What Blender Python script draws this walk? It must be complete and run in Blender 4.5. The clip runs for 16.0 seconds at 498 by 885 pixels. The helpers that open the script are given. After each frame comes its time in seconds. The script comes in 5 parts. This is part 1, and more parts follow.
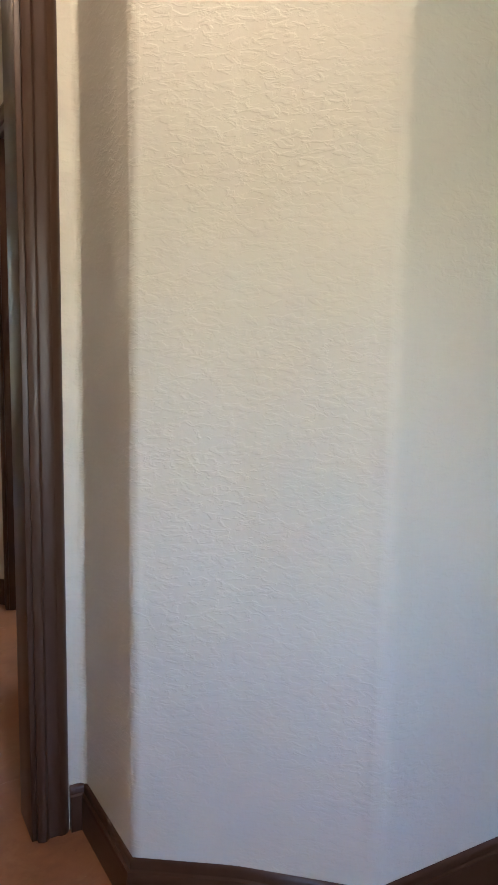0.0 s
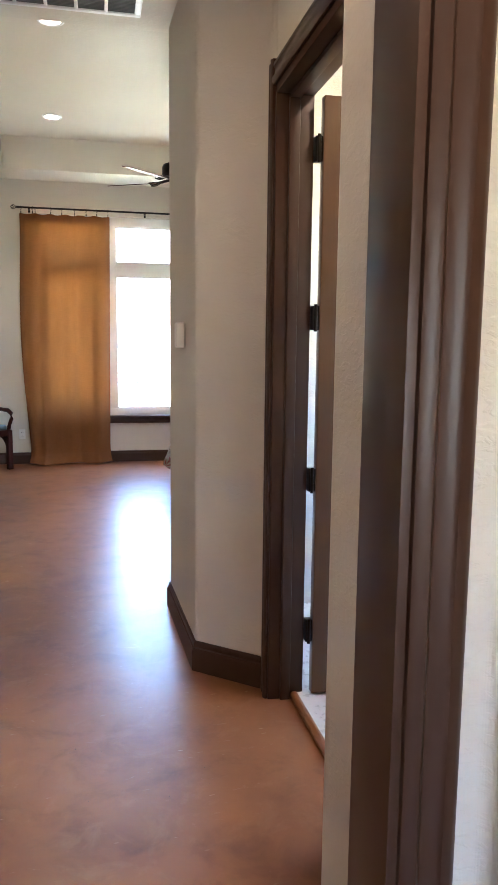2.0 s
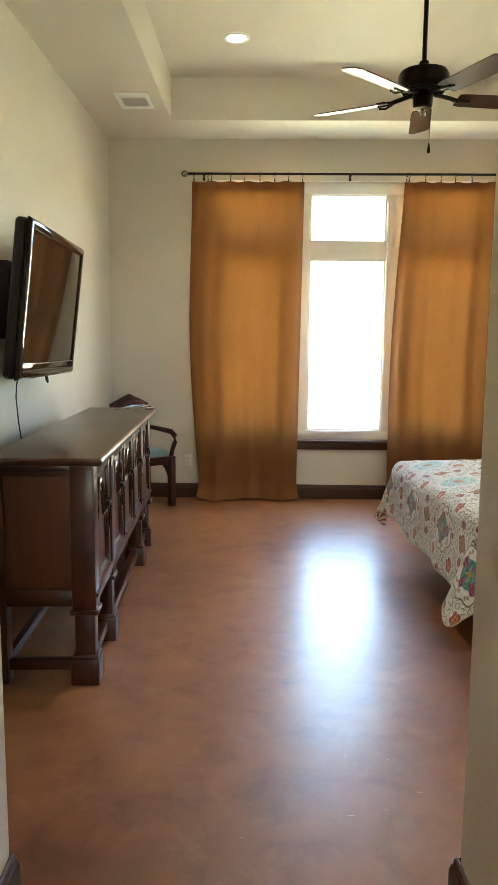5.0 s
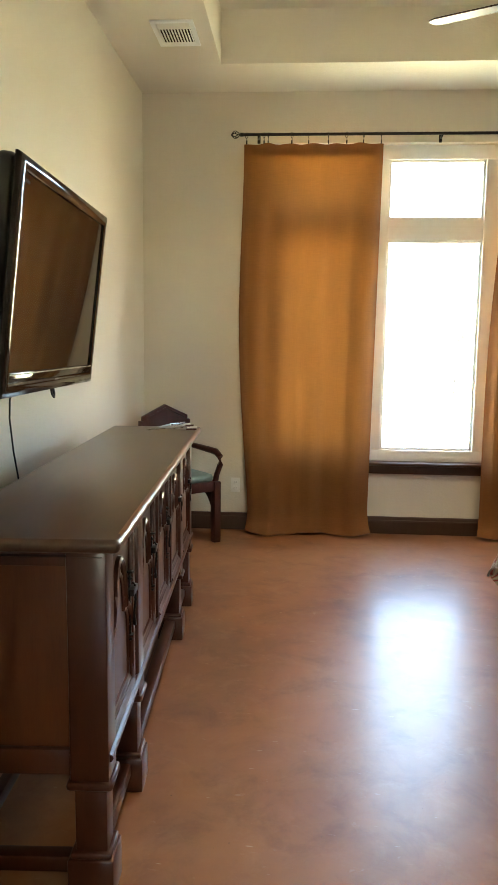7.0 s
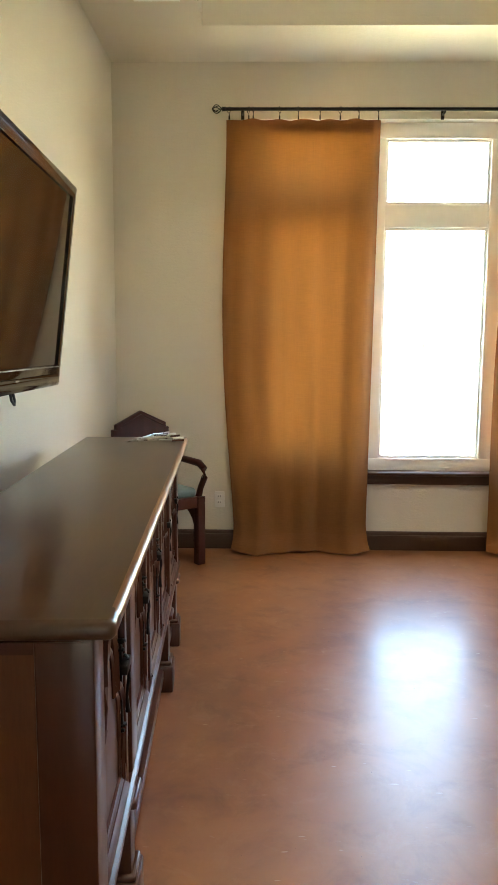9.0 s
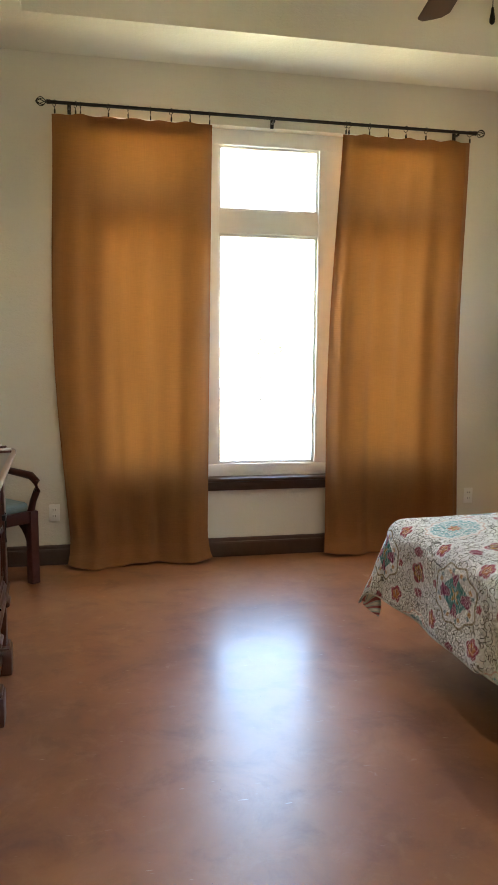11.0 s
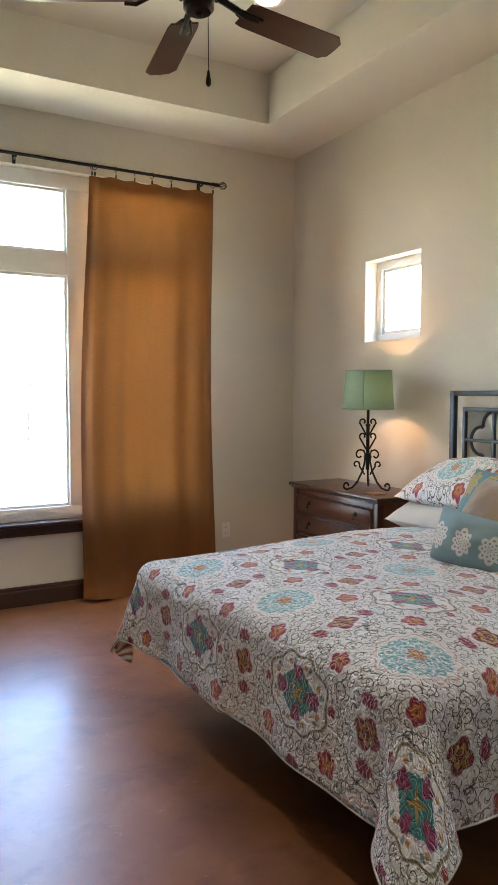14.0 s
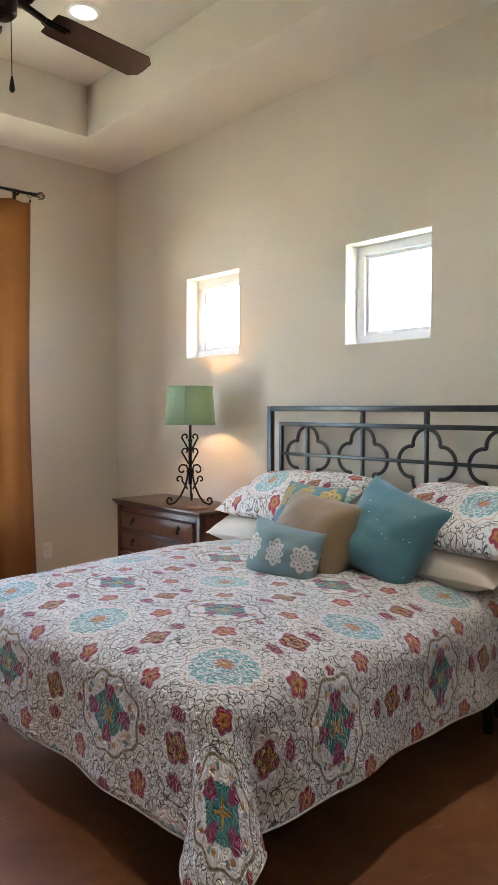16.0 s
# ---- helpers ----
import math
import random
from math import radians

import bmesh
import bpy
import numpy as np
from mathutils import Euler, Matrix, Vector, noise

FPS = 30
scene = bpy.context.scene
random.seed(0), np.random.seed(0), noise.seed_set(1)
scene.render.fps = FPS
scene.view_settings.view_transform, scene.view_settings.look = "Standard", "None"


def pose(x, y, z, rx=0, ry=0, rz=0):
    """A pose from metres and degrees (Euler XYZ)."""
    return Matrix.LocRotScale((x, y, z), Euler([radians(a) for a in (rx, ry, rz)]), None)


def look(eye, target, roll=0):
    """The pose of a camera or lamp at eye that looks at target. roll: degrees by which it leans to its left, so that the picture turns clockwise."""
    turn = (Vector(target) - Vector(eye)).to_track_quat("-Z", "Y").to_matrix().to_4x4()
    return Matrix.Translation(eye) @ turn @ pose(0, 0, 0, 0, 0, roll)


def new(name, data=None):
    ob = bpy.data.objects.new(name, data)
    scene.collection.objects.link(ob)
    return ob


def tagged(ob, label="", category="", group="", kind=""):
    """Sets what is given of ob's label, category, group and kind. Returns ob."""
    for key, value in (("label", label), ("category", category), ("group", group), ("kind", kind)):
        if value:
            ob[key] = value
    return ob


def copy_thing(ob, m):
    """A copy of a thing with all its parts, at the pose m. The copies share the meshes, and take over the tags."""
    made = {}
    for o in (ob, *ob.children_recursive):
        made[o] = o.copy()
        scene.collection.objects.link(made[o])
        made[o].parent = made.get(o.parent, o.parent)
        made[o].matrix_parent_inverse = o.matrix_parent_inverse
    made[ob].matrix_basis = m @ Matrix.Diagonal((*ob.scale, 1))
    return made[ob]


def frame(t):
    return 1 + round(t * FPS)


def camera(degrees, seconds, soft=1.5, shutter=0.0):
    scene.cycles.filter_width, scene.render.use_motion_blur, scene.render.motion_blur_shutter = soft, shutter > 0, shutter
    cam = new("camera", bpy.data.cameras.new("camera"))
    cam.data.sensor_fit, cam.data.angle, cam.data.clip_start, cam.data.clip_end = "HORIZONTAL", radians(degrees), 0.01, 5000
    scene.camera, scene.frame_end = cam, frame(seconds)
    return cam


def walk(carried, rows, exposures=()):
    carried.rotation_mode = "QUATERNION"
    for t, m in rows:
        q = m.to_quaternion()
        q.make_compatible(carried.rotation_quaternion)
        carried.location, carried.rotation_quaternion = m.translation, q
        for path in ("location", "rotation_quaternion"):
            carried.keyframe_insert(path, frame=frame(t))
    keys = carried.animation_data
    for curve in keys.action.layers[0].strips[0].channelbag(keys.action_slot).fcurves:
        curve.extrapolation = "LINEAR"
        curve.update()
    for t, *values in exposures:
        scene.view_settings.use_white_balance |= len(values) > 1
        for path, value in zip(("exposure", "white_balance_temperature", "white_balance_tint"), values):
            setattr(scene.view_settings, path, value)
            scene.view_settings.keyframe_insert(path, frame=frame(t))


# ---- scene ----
cam = camera(37.9, 16.0)
PATH = [
    (0, (0.379, 1.52, 1.355), (1.335, 3.257, 1.098), 1.0),
    (0.5, (0.432, 1.741, 1.364), (1.252, 3.547, 1.108), 0.8),
    (1, (0.421, 1.995, 1.389), (1.101, 3.857, 1.121), 0.7),
    (1.5, (0.383, 2.252, 1.401), (0.929, 4.158, 1.136), 0.7),
    (2, (0.377, 2.556, 1.416), (0.794, 4.494, 1.15), 0.6),
    (2.5, (0.356, 2.888, 1.422), (0.654, 4.847, 1.156), 0.7),
    (3, (0.322, 3.211, 1.432), (0.517, 5.184, 1.166), 0.8),
    (3.5, (0.315, 3.566, 1.424), (0.42, 5.546, 1.159), 0.7),
    (4, (0.29, 3.935, 1.42), (0.329, 5.917, 1.156), 0.6),
    (6.5, (0.142, 5.635, 1.435), (0.032, 7.614, 1.167), 0.6),
    (7, (0.03, 5.881, 1.432), (-0.105, 7.858, 1.164), 0.7),
    (7.5, (-0.059, 6.092, 1.419), (-0.212, 8.068, 1.151), 0.6),
    (8, (-0.149, 6.233, 1.422), (-0.3, 8.208, 1.15), 0.4),
    (10.5, (-0.156, 6.529, 1.348), (0.142, 8.493, 1.122), 0.6),
    (11, (-0.14, 6.525, 1.383), (0.26, 8.471, 1.149), 0.4),
    (11.5, (-0.112, 6.54, 1.395), (0.386, 8.464, 1.169), 0.4),
    (12, (-0.095, 6.537, 1.4), (0.5, 8.435, 1.192), 0.4),
    (12.5, (-0.066, 6.531, 1.407), (0.622, 8.399, 1.218), 0.3),
    (13, (-0.043, 6.524, 1.404), (0.738, 8.358, 1.239), 0.2),
    (13.5, (-0.017, 6.52, 1.408), (0.86, 8.312, 1.262), 0.1),
    (14, (0.009, 6.514, 1.412), (0.98, 8.258, 1.279), 0.1),
    (14.5, (0.028, 6.509, 1.409), (1.092, 8.198, 1.291), 0.1),
    (15, (0.045, 6.496, 1.41), (1.2, 8.125, 1.304), 0.1),
    (15.5, (0.071, 6.48, 1.413), (1.313, 8.044, 1.317), -0.1),
    (16, (0.068, 6.463, 1.408), (1.408, 7.946, 1.32), 0.1),
]
EXPOSURES = [(0.0, 5.2, 5800, 13), (0.5, 5.15, 5800, 14), (1.0, 5.1, 5800, 15), (1.5, 5.45, 5800, 19), (2.5, 5.62, 5750, 19), (3.5, 5.5, 6350, 11), (4.0, 5.42, 6600, 6), (7.0, 5.48, 7600, 8), (8.0, 5.6, 7600, 9),
             (10.5, 5.25, 7200, 9), (12.5, 5.12, 6800, 11), (14.0, 5.05, 6450, 16), (16.0, 5.25, 6250, 18)]
walk(cam, [(t, look(eye, target, roll)) for t, eye, target, roll in PATH], EXPOSURES)

# ---- world, sun ----
world = bpy.data.worlds.new("sky")
scene.world = world
world.use_nodes = True
wn = world.node_tree
sky = wn.nodes.new("ShaderNodeTexSky")
sky.sky_type = "NISHITA"
sky.sun_disc = False
sky.sun_elevation = radians(74)
sky.sun_rotation = radians(200)
wn.links.new(sky.outputs[0], wn.nodes["Background"].inputs[0])
wn.nodes["Background"].inputs[1].default_value = 0.15
sun = new("sun", bpy.data.lights.new("sun", "SUN"))
sun.data.energy, sun.data.angle, sun.data.color = 4.2, radians(0.5), (1.0, 0.97, 0.92)
sun.matrix_world = look((-1.57, -4.31, 16), (0, 0, 0))


def down_light(x, y, z, watts, colour=(1.0, 0.91, 0.76), spread=115):
    lamp = new("can_lamp", bpy.data.lights.new("can_lamp", "AREA"))
    lamp.data.shape, lamp.data.size, lamp.data.energy, lamp.data.color = "DISK", 0.11, watts, colour
    lamp.data.spread = radians(spread)
    lamp.matrix_world = pose(x, y, z)
    return lamp


# Fourth can unseen, mirrored from the others to light the bed's south side.
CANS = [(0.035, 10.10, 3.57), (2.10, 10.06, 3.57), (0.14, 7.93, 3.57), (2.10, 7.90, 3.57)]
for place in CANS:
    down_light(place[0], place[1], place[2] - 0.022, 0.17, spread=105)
# Unseen fittings, assumed from warm light on the walls and placed to match it.
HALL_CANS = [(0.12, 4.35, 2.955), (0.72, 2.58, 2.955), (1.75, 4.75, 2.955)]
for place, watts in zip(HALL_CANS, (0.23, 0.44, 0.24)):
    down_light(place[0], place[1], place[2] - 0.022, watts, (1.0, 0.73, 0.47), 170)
bulb = new("bedside_bulb", bpy.data.lights.new("bedside_bulb", "POINT"))
bulb.data.energy, bulb.data.color, bulb.data.shadow_soft_size = 0.31, (1.0, 0.54, 0.22), 0.03
bulb.location = (2.87, 10.12, 1.43)


# ---- materials ----
def material(name):
    m = bpy.data.materials.new(name)
    m.use_nodes = True
    nt = m.node_tree
    return m, nt, nt.nodes["Principled BSDF"]


def node(nt, kind, **inputs):
    n = nt.nodes.new("ShaderNode" + kind)
    for k, v in inputs.items():
        n.inputs[k.replace("_", " ")].default_value = v
    return n


def coords(nt, scale=(1, 1, 1), out="Object"):
    tc = nt.nodes.new("ShaderNodeTexCoord")
    mp = nt.nodes.new("ShaderNodeMapping")
    mp.inputs["Scale"].default_value = scale
    nt.links.new(tc.outputs[out], mp.inputs[0])
    return mp.outputs[0]


def noise_tex(nt, vec, scale, detail=3.0, rough=0.55, distortion=0.0):
    n = node(nt, "TexNoise", Scale=scale, Detail=detail, Roughness=rough, Distortion=distortion)
    nt.links.new(vec, n.inputs["Vector"])
    return n.outputs["Fac"]


def ramp(nt, fac, stops):
    r = nt.nodes.new("ShaderNodeValToRGB")
    els = r.color_ramp.elements
    while len(els) < len(stops):
        els.new(0.5)
    for e, (p, c) in zip(els, stops):
        e.position = p
        e.color = (*c, 1) if len(c) == 3 else c
    nt.links.new(fac, r.inputs[0])
    return r.outputs[0]


def grey(nt, fac, a, b, lo=0.0, hi=1.0):
    r = node(nt, "MapRange")
    for i, v in ((1, a), (2, b), (3, lo), (4, hi)):
        r.inputs[i].default_value = v
    nt.links.new(fac, r.inputs[0])
    return r.outputs[0]


def maths(nt, op, a, b=None, c=None):
    n = nt.nodes.new("ShaderNodeMath")
    n.operation = op
    for i, v in enumerate((a, b, c)):
        if v is None:
            continue
        if isinstance(v, (int, float)):
            n.inputs[i].default_value = v
        else:
            nt.links.new(v, n.inputs[i])
    return n.outputs[0]


def mix(nt, fac, a, b):
    n = nt.nodes.new("ShaderNodeMix")
    n.data_type = "RGBA"
    for i, v in ((0, fac), (6, a), (7, b)):
        if isinstance(v, tuple):
            n.inputs[i].default_value = (*v, 1)
        elif isinstance(v, (int, float)):
            n.inputs[i].default_value = v
        else:
            nt.links.new(v, n.inputs[i])
    return n.outputs[2]


def bump(nt, bsdf, height, strength, distance):
    b = node(nt, "Bump", Strength=strength, Distance=distance)
    nt.links.new(height, b.inputs["Height"])
    nt.links.new(b.outputs[0], bsdf.inputs["Normal"])
    return b


def plain(name, colour, rough=0.5, metal=0.0, var=0.15, scale=18.0, bumpy=0.1, dist=0.001, coat=0.0):
    m, nt, b = material(name)
    v = coords(nt)
    n = noise_tex(nt, v, scale, 4)
    fine = noise_tex(nt, v, scale * 9, 2)
    dark = tuple(c * (1 - var) for c in colour)
    lite = tuple(min(1, c * (1 + var)) for c in colour)
    nt.links.new(ramp(nt, n, [(0.3, dark), (0.7, lite)]), b.inputs["Base Color"])
    nt.links.new(grey(nt, n, 0.3, 0.7, max(0, rough - 0.06), min(1, rough + 0.06)), b.inputs["Roughness"])
    b.inputs["Metallic"].default_value = metal
    b.inputs["Coat Weight"].default_value = coat
    bump(nt, b, fine, bumpy, dist)
    return m


def wall_paint(name, colour, strength=0.27):
    m, nt, b = material(name)
    v = coords(nt)
    big = noise_tex(nt, v, 0.8, 2)
    nt.links.new(ramp(nt, big, [(0.3, tuple(c * 0.95 for c in colour)), (0.7, tuple(c * 1.04 for c in colour))]), b.inputs["Base Color"])
    b.inputs["Roughness"].default_value = 0.62
    flat = coords(nt, (1, 1, 2.1))
    trowel = grey(nt, noise_tex(nt, flat, 34, 3, 0.5, 0.7), 0.47, 0.60)
    knock = grey(nt, noise_tex(nt, v, 70, 3), 0.3, 0.7, 0, 0.35)
    bump(nt, b, maths(nt, "ADD", trowel, knock), strength, 0.0024)
    return m


WALL = wall_paint("wall_plaster", (0.62, 0.570, 0.488))
CEIL = wall_paint("ceiling_plaster", (0.69, 0.640, 0.550), 0.22)


def floor_material():
    m, nt, b = material("stained_concrete")
    v = coords(nt)
    big = noise_tex(nt, v, 0.9, 4, 0.6, 0.6)
    mid = noise_tex(nt, v, 4.5, 6, 0.65, 0.4)
    base = ramp(nt, big, [(0.28, (0.175, 0.064, 0.024)), (0.5, (0.295, 0.114, 0.042)), (0.72, (0.39, 0.180, 0.076))])
    cloud = ramp(nt, mid, [(0.28, (0.42, 0.36, 0.36)), (0.5, (0.86, 0.86, 0.88)), (0.72, (1.0, 1.0, 1.0))])
    mul = nt.nodes.new("ShaderNodeMix")
    mul.data_type, mul.blend_type = "RGBA", "MULTIPLY"
    mul.inputs[0].default_value = 0.75
    nt.links.new(base, mul.inputs[6])
    nt.links.new(cloud, mul.inputs[7])
    pale = grey(nt, noise_tex(nt, v, 7, 5, 0.7, 0.5), 0.52, 0.78, 0, 0.35)
    col = mix(nt, pale, mul.outputs[2], (0.40, 0.23, 0.13))
    scuff = grey(nt, noise_tex(nt, coords(nt, (1, 3.0, 1)), 9, 4, 0.7, 0.8), 0.66, 0.80, 0, 0.42)
    col = mix(nt, scuff, col, (0.50, 0.40, 0.33))
    # short pale scratches and dark nicks
    nick = grey(nt, noise_tex(nt, coords(nt, (1, 5.5, 1)), 16, 1), 0.76, 0.80, 0, 0.55)
    col = mix(nt, nick, col, (0.52, 0.40, 0.30))
    speck = grey(nt, noise_tex(nt, coords(nt, (1.6, 1, 1)), 42, 1), 0.785, 0.81, 0, 0.75)
    col = mix(nt, speck, col, (0.05, 0.025, 0.015))
    nt.links.new(col, b.inputs["Base Color"])
    rough = grey(nt, big, 0.2, 0.8, 0.32, 0.44)
    nt.links.new(rough, b.inputs["Roughness"])
    b.inputs["Specular IOR Level"].default_value = 0.75
    b.inputs["Coat Weight"].default_value = 0.27
    nt.links.new(grey(nt, mid, 0.3, 0.7, 0.12, 0.28), b.inputs["Coat Roughness"])
    h = maths(nt, "ADD", grey(nt, noise_tex(nt, v, 1.6, 2), 0, 1, 0, 1.0), grey(nt, noise_tex(nt, v, 9, 2), 0.0, 1.0, 0, 0.15))
    h = maths(nt, "ADD", h, grey(nt, noise_tex(nt, v, 38, 3, 0.6), 0.2, 0.8, 0, 0.035))
    relief = bump(nt, b, h, 0.32, 0.010)
    nt.links.new(relief.outputs[0], b.inputs["Coat Normal"])
    return m


FLOOR = floor_material()


def wood(name, dark, lite, rough=0.32, scale=(9, 9, 1.2), coat=0.15, spec=0.5, relief=0.2):
    m, nt, b = material(name)
    v = coords(nt, scale)
    grain = noise_tex(nt, v, 3.2, 4, 0.5, 0.5)
    fine = noise_tex(nt, coords(nt, tuple(c * 6 for c in scale)), 4, 3)
    big = noise_tex(nt, coords(nt), 2.3, 3)
    figure = maths(nt, "ADD", maths(nt, "MULTIPLY", grain, 0.5), maths(nt, "MULTIPLY", fine, 0.25))
    col = ramp(nt, maths(nt, "ADD", figure, maths(nt, "MULTIPLY", big, 0.25)), [(0.25, dark), (0.75, lite)])
    nt.links.new(col, b.inputs["Base Color"])
    b.inputs["Roughness"].default_value = rough
    b.inputs["Coat Weight"].default_value = coat
    b.inputs["Coat Roughness"].default_value = 0.25
    b.inputs["Specular IOR Level"].default_value = spec
    if relief:
        bump(nt, b, fine, relief, 0.0008)
    return m


DARK = wood("dark_walnut", (0.046, 0.0130, 0.0065), (0.078, 0.0225, 0.0105), 0.28, coat=0.10, spec=0.32, relief=0.0)
DARKV = wood("dark_walnut_panel", (0.075, 0.0235, 0.0090), (0.155, 0.050, 0.0175), 0.34, scale=(9, 9, 1.0), coat=0.0, spec=0.38, relief=0.0)
DARKTOP = wood("dark_walnut_top", (0.036, 0.0145, 0.007), (0.075, 0.031, 0.0145), 0.30, scale=(9, 1.1, 9), coat=0.3, spec=0.4, relief=0.0)
WORN = wood("worn_oak_edge", (0.10, 0.040, 0.014), (0.27, 0.12, 0.045), 0.35, scale=(9, 1.1, 9))
REDWOOD = wood("mahogany", (0.030, 0.008, 0.006), (0.075, 0.020, 0.015), 0.42, coat=0.0, spec=0.25, relief=0.0)
TRIM = wood("brown_painted_trim", (0.046, 0.0200, 0.0105), (0.060, 0.0265, 0.0140), 0.40, coat=0.0, spec=0.3, relief=0.05)
DOORWOOD = wood("stained_door", (0.105, 0.052, 0.023), (0.125, 0.063, 0.029), 0.38, spec=0.35, relief=0.0)
WHITE = plain("white_vinyl", (0.84, 0.85, 0.85), 0.35, var=0.02, bumpy=0.03)
REVEAL = plain("white_reveal", (0.74, 0.70, 0.62), 0.6, var=0.03, bumpy=0.15)
IRON = plain("black_iron", (0.016, 0.015, 0.015), 0.42, 0.7, bumpy=0.25)
GUNMETAL = plain("gunmetal_steel", (0.055, 0.062, 0.066), 0.38, 0.6, bumpy=0.15)
BRONZE = plain("oil_rubbed_bronze", (0.020, 0.015, 0.012), 0.35, 0.8, bumpy=0.1)
PLASTIC = plain("white_plastic", (0.74, 0.72, 0.68), 0.4, var=0.03, bumpy=0.03)
DARKHOLE = plain("dark_void", (0.02, 0.02, 0.02), 0.8)
STEEL = plain("satin_steel", (0.28, 0.27, 0.26), 0.3, 1.0)


def glass_material(name="clear_glass"):
    m, nt, b = material(name)
    out = nt.nodes["Material Output"]
    tr = nt.nodes.new("ShaderNodeBsdfTransparent")
    tr.inputs[0].default_value = (0.95, 0.97, 0.96, 1)
    gl = node(nt, "BsdfGlossy", Roughness=0.02)
    mx = nt.nodes.new("ShaderNodeMixShader")
    mx.inputs[0].default_value = 0.05
    nt.links.new(tr.outputs[0], mx.inputs[1])
    nt.links.new(gl.outputs[0], mx.inputs[2])
    nt.links.new(mx.outputs[0], out.inputs[0])
    return m


GLASS = glass_material()


def glow(name, colour, strength):
    m, nt, b = material(name)
    b.inputs["Base Color"].default_value = (*colour, 1)
    b.inputs["Emission Color"].default_value = (*colour, 1)
    b.inputs["Emission Strength"].default_value = strength
    return m


CANGLOW = glow("can_lens", (1.0, 0.86, 0.66), 0.5)


def cloth(name, colour, through_light, weave=420.0, var=0.2, rough=0.9, sheen=0.2):
    m, nt, b = material(name)
    out = nt.nodes["Material Output"]
    v = coords(nt)
    w1 = nt.nodes.new("ShaderNodeTexWave")
    w1.inputs["Scale"].default_value = weave / 20
    w1.inputs["Distortion"].default_value = 1.0
    w1.bands_direction = "Z"
    nt.links.new(v, w1.inputs["Vector"])
    slub = noise_tex(nt, coords(nt, (3, 3, 60)), 6, 3)
    slub2 = noise_tex(nt, coords(nt, (90, 90, 2)), 4, 3)
    big = noise_tex(nt, v, 1.7, 3)
    f = maths(nt, "ADD", maths(nt, "MULTIPLY", slub, 0.4), maths(nt, "ADD", maths(nt, "MULTIPLY", slub2, 0.3), maths(nt, "MULTIPLY", big, 0.3)))
    col = ramp(nt, f, [(0.35, tuple(c * (1 - var) for c in colour)), (0.65, tuple(c * (1 + var) for c in colour))])
    nt.links.new(col, b.inputs["Base Color"])
    b.inputs["Roughness"].default_value = rough
    b.inputs["Sheen Weight"].default_value = sheen
    bump(nt, b, maths(nt, "ADD", w1.outputs["Fac"], maths(nt, "MULTIPLY", slub, 2.0)), 0.2, 0.0008)
    if through_light:
        tl = nt.nodes.new("ShaderNodeBsdfTranslucent")
        nt.links.new(col, tl.inputs[0])
        mx = nt.nodes.new("ShaderNodeMixShader")
        mx.inputs[0].default_value = through_light
        nt.links.new(b.outputs[0], mx.inputs[1])
        nt.links.new(tl.outputs[0], mx.inputs[2])
        nt.links.new(mx.outputs[0], out.inputs[0])
    return m


CURTAIN = cloth("rust_curtain_cloth", (0.205, 0.075, 0.0170), 0.14, var=0.15, sheen=0.05)
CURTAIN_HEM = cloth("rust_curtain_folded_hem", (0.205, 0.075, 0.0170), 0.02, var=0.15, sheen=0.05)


# ---- mesh helpers ----
def part(name, bm, mat, parent=None, label="", smooth=True):
    me = bpy.data.meshes.new(name)
    bm.normal_update()
    bm.to_mesh(me)
    bm.free()
    me.materials.append(mat)
    if smooth:
        for p in me.polygons:
            p.use_smooth = True
        me.set_sharp_from_angle(angle=radians(38))
    ob = new(name, me)
    if parent is not None:
        ob.parent = parent
    if label:
        ob["label"] = label
    return ob


def thing(name, m, label, category, group="", kind=""):
    ob = new(name)
    ob.empty_display_size = 0.1
    ob.matrix_world = m
    return tagged(ob, label, category, group, kind)


def box(lo, hi, bevel=0.0, seg=2, bm=None):
    b = bm or bmesh.new()
    t = bmesh.new()
    r = bmesh.ops.create_cube(t, size=1)
    for v in t.verts:
        v.co = Vector([(l + h) / 2 + c * (h - l) for l, h, c in zip(lo, hi, v.co)])
    if bevel:
        bmesh.ops.bevel(t, geom=t.edges[:], offset=bevel, segments=seg, affect="EDGES", profile=0.5, clamp_overlap=True)
    return merge(b, t)


def merge(b, t):
    me = bpy.data.meshes.new("tmp")
    t.to_mesh(me)
    t.free()
    b.from_mesh(me)
    bpy.data.meshes.remove(me)
    return b


def prism(points, z0, z1, bevel=0.0, bm=None):
    b = bm or bmesh.new()
    t = bmesh.new()
    lo = [t.verts.new((x, y, z0)) for x, y in points]
    hi = [t.verts.new((x, y, z1)) for x, y in points]
    n = len(points)
    area = sum(points[i][0] * points[(i + 1) % n][1] - points[(i + 1) % n][0] * points[i][1] for i in range(n))
    t.faces.new(lo if area < 0 else lo[::-1])
    t.faces.new(hi if area > 0 else hi[::-1])
    for i in range(n):
        q = (lo[i], lo[(i + 1) % n], hi[(i + 1) % n], hi[i])
        t.faces.new(q if area > 0 else q[::-1])
    if bevel:
        ed = [e for e in t.edges if abs(e.verts[0].co.z - e.verts[1].co.z) > 1e-4]
        bmesh.ops.bevel(t, geom=ed, offset=bevel, segments=8, affect="EDGES", profile=0.5, clamp_overlap=True)
    return merge(b, t)


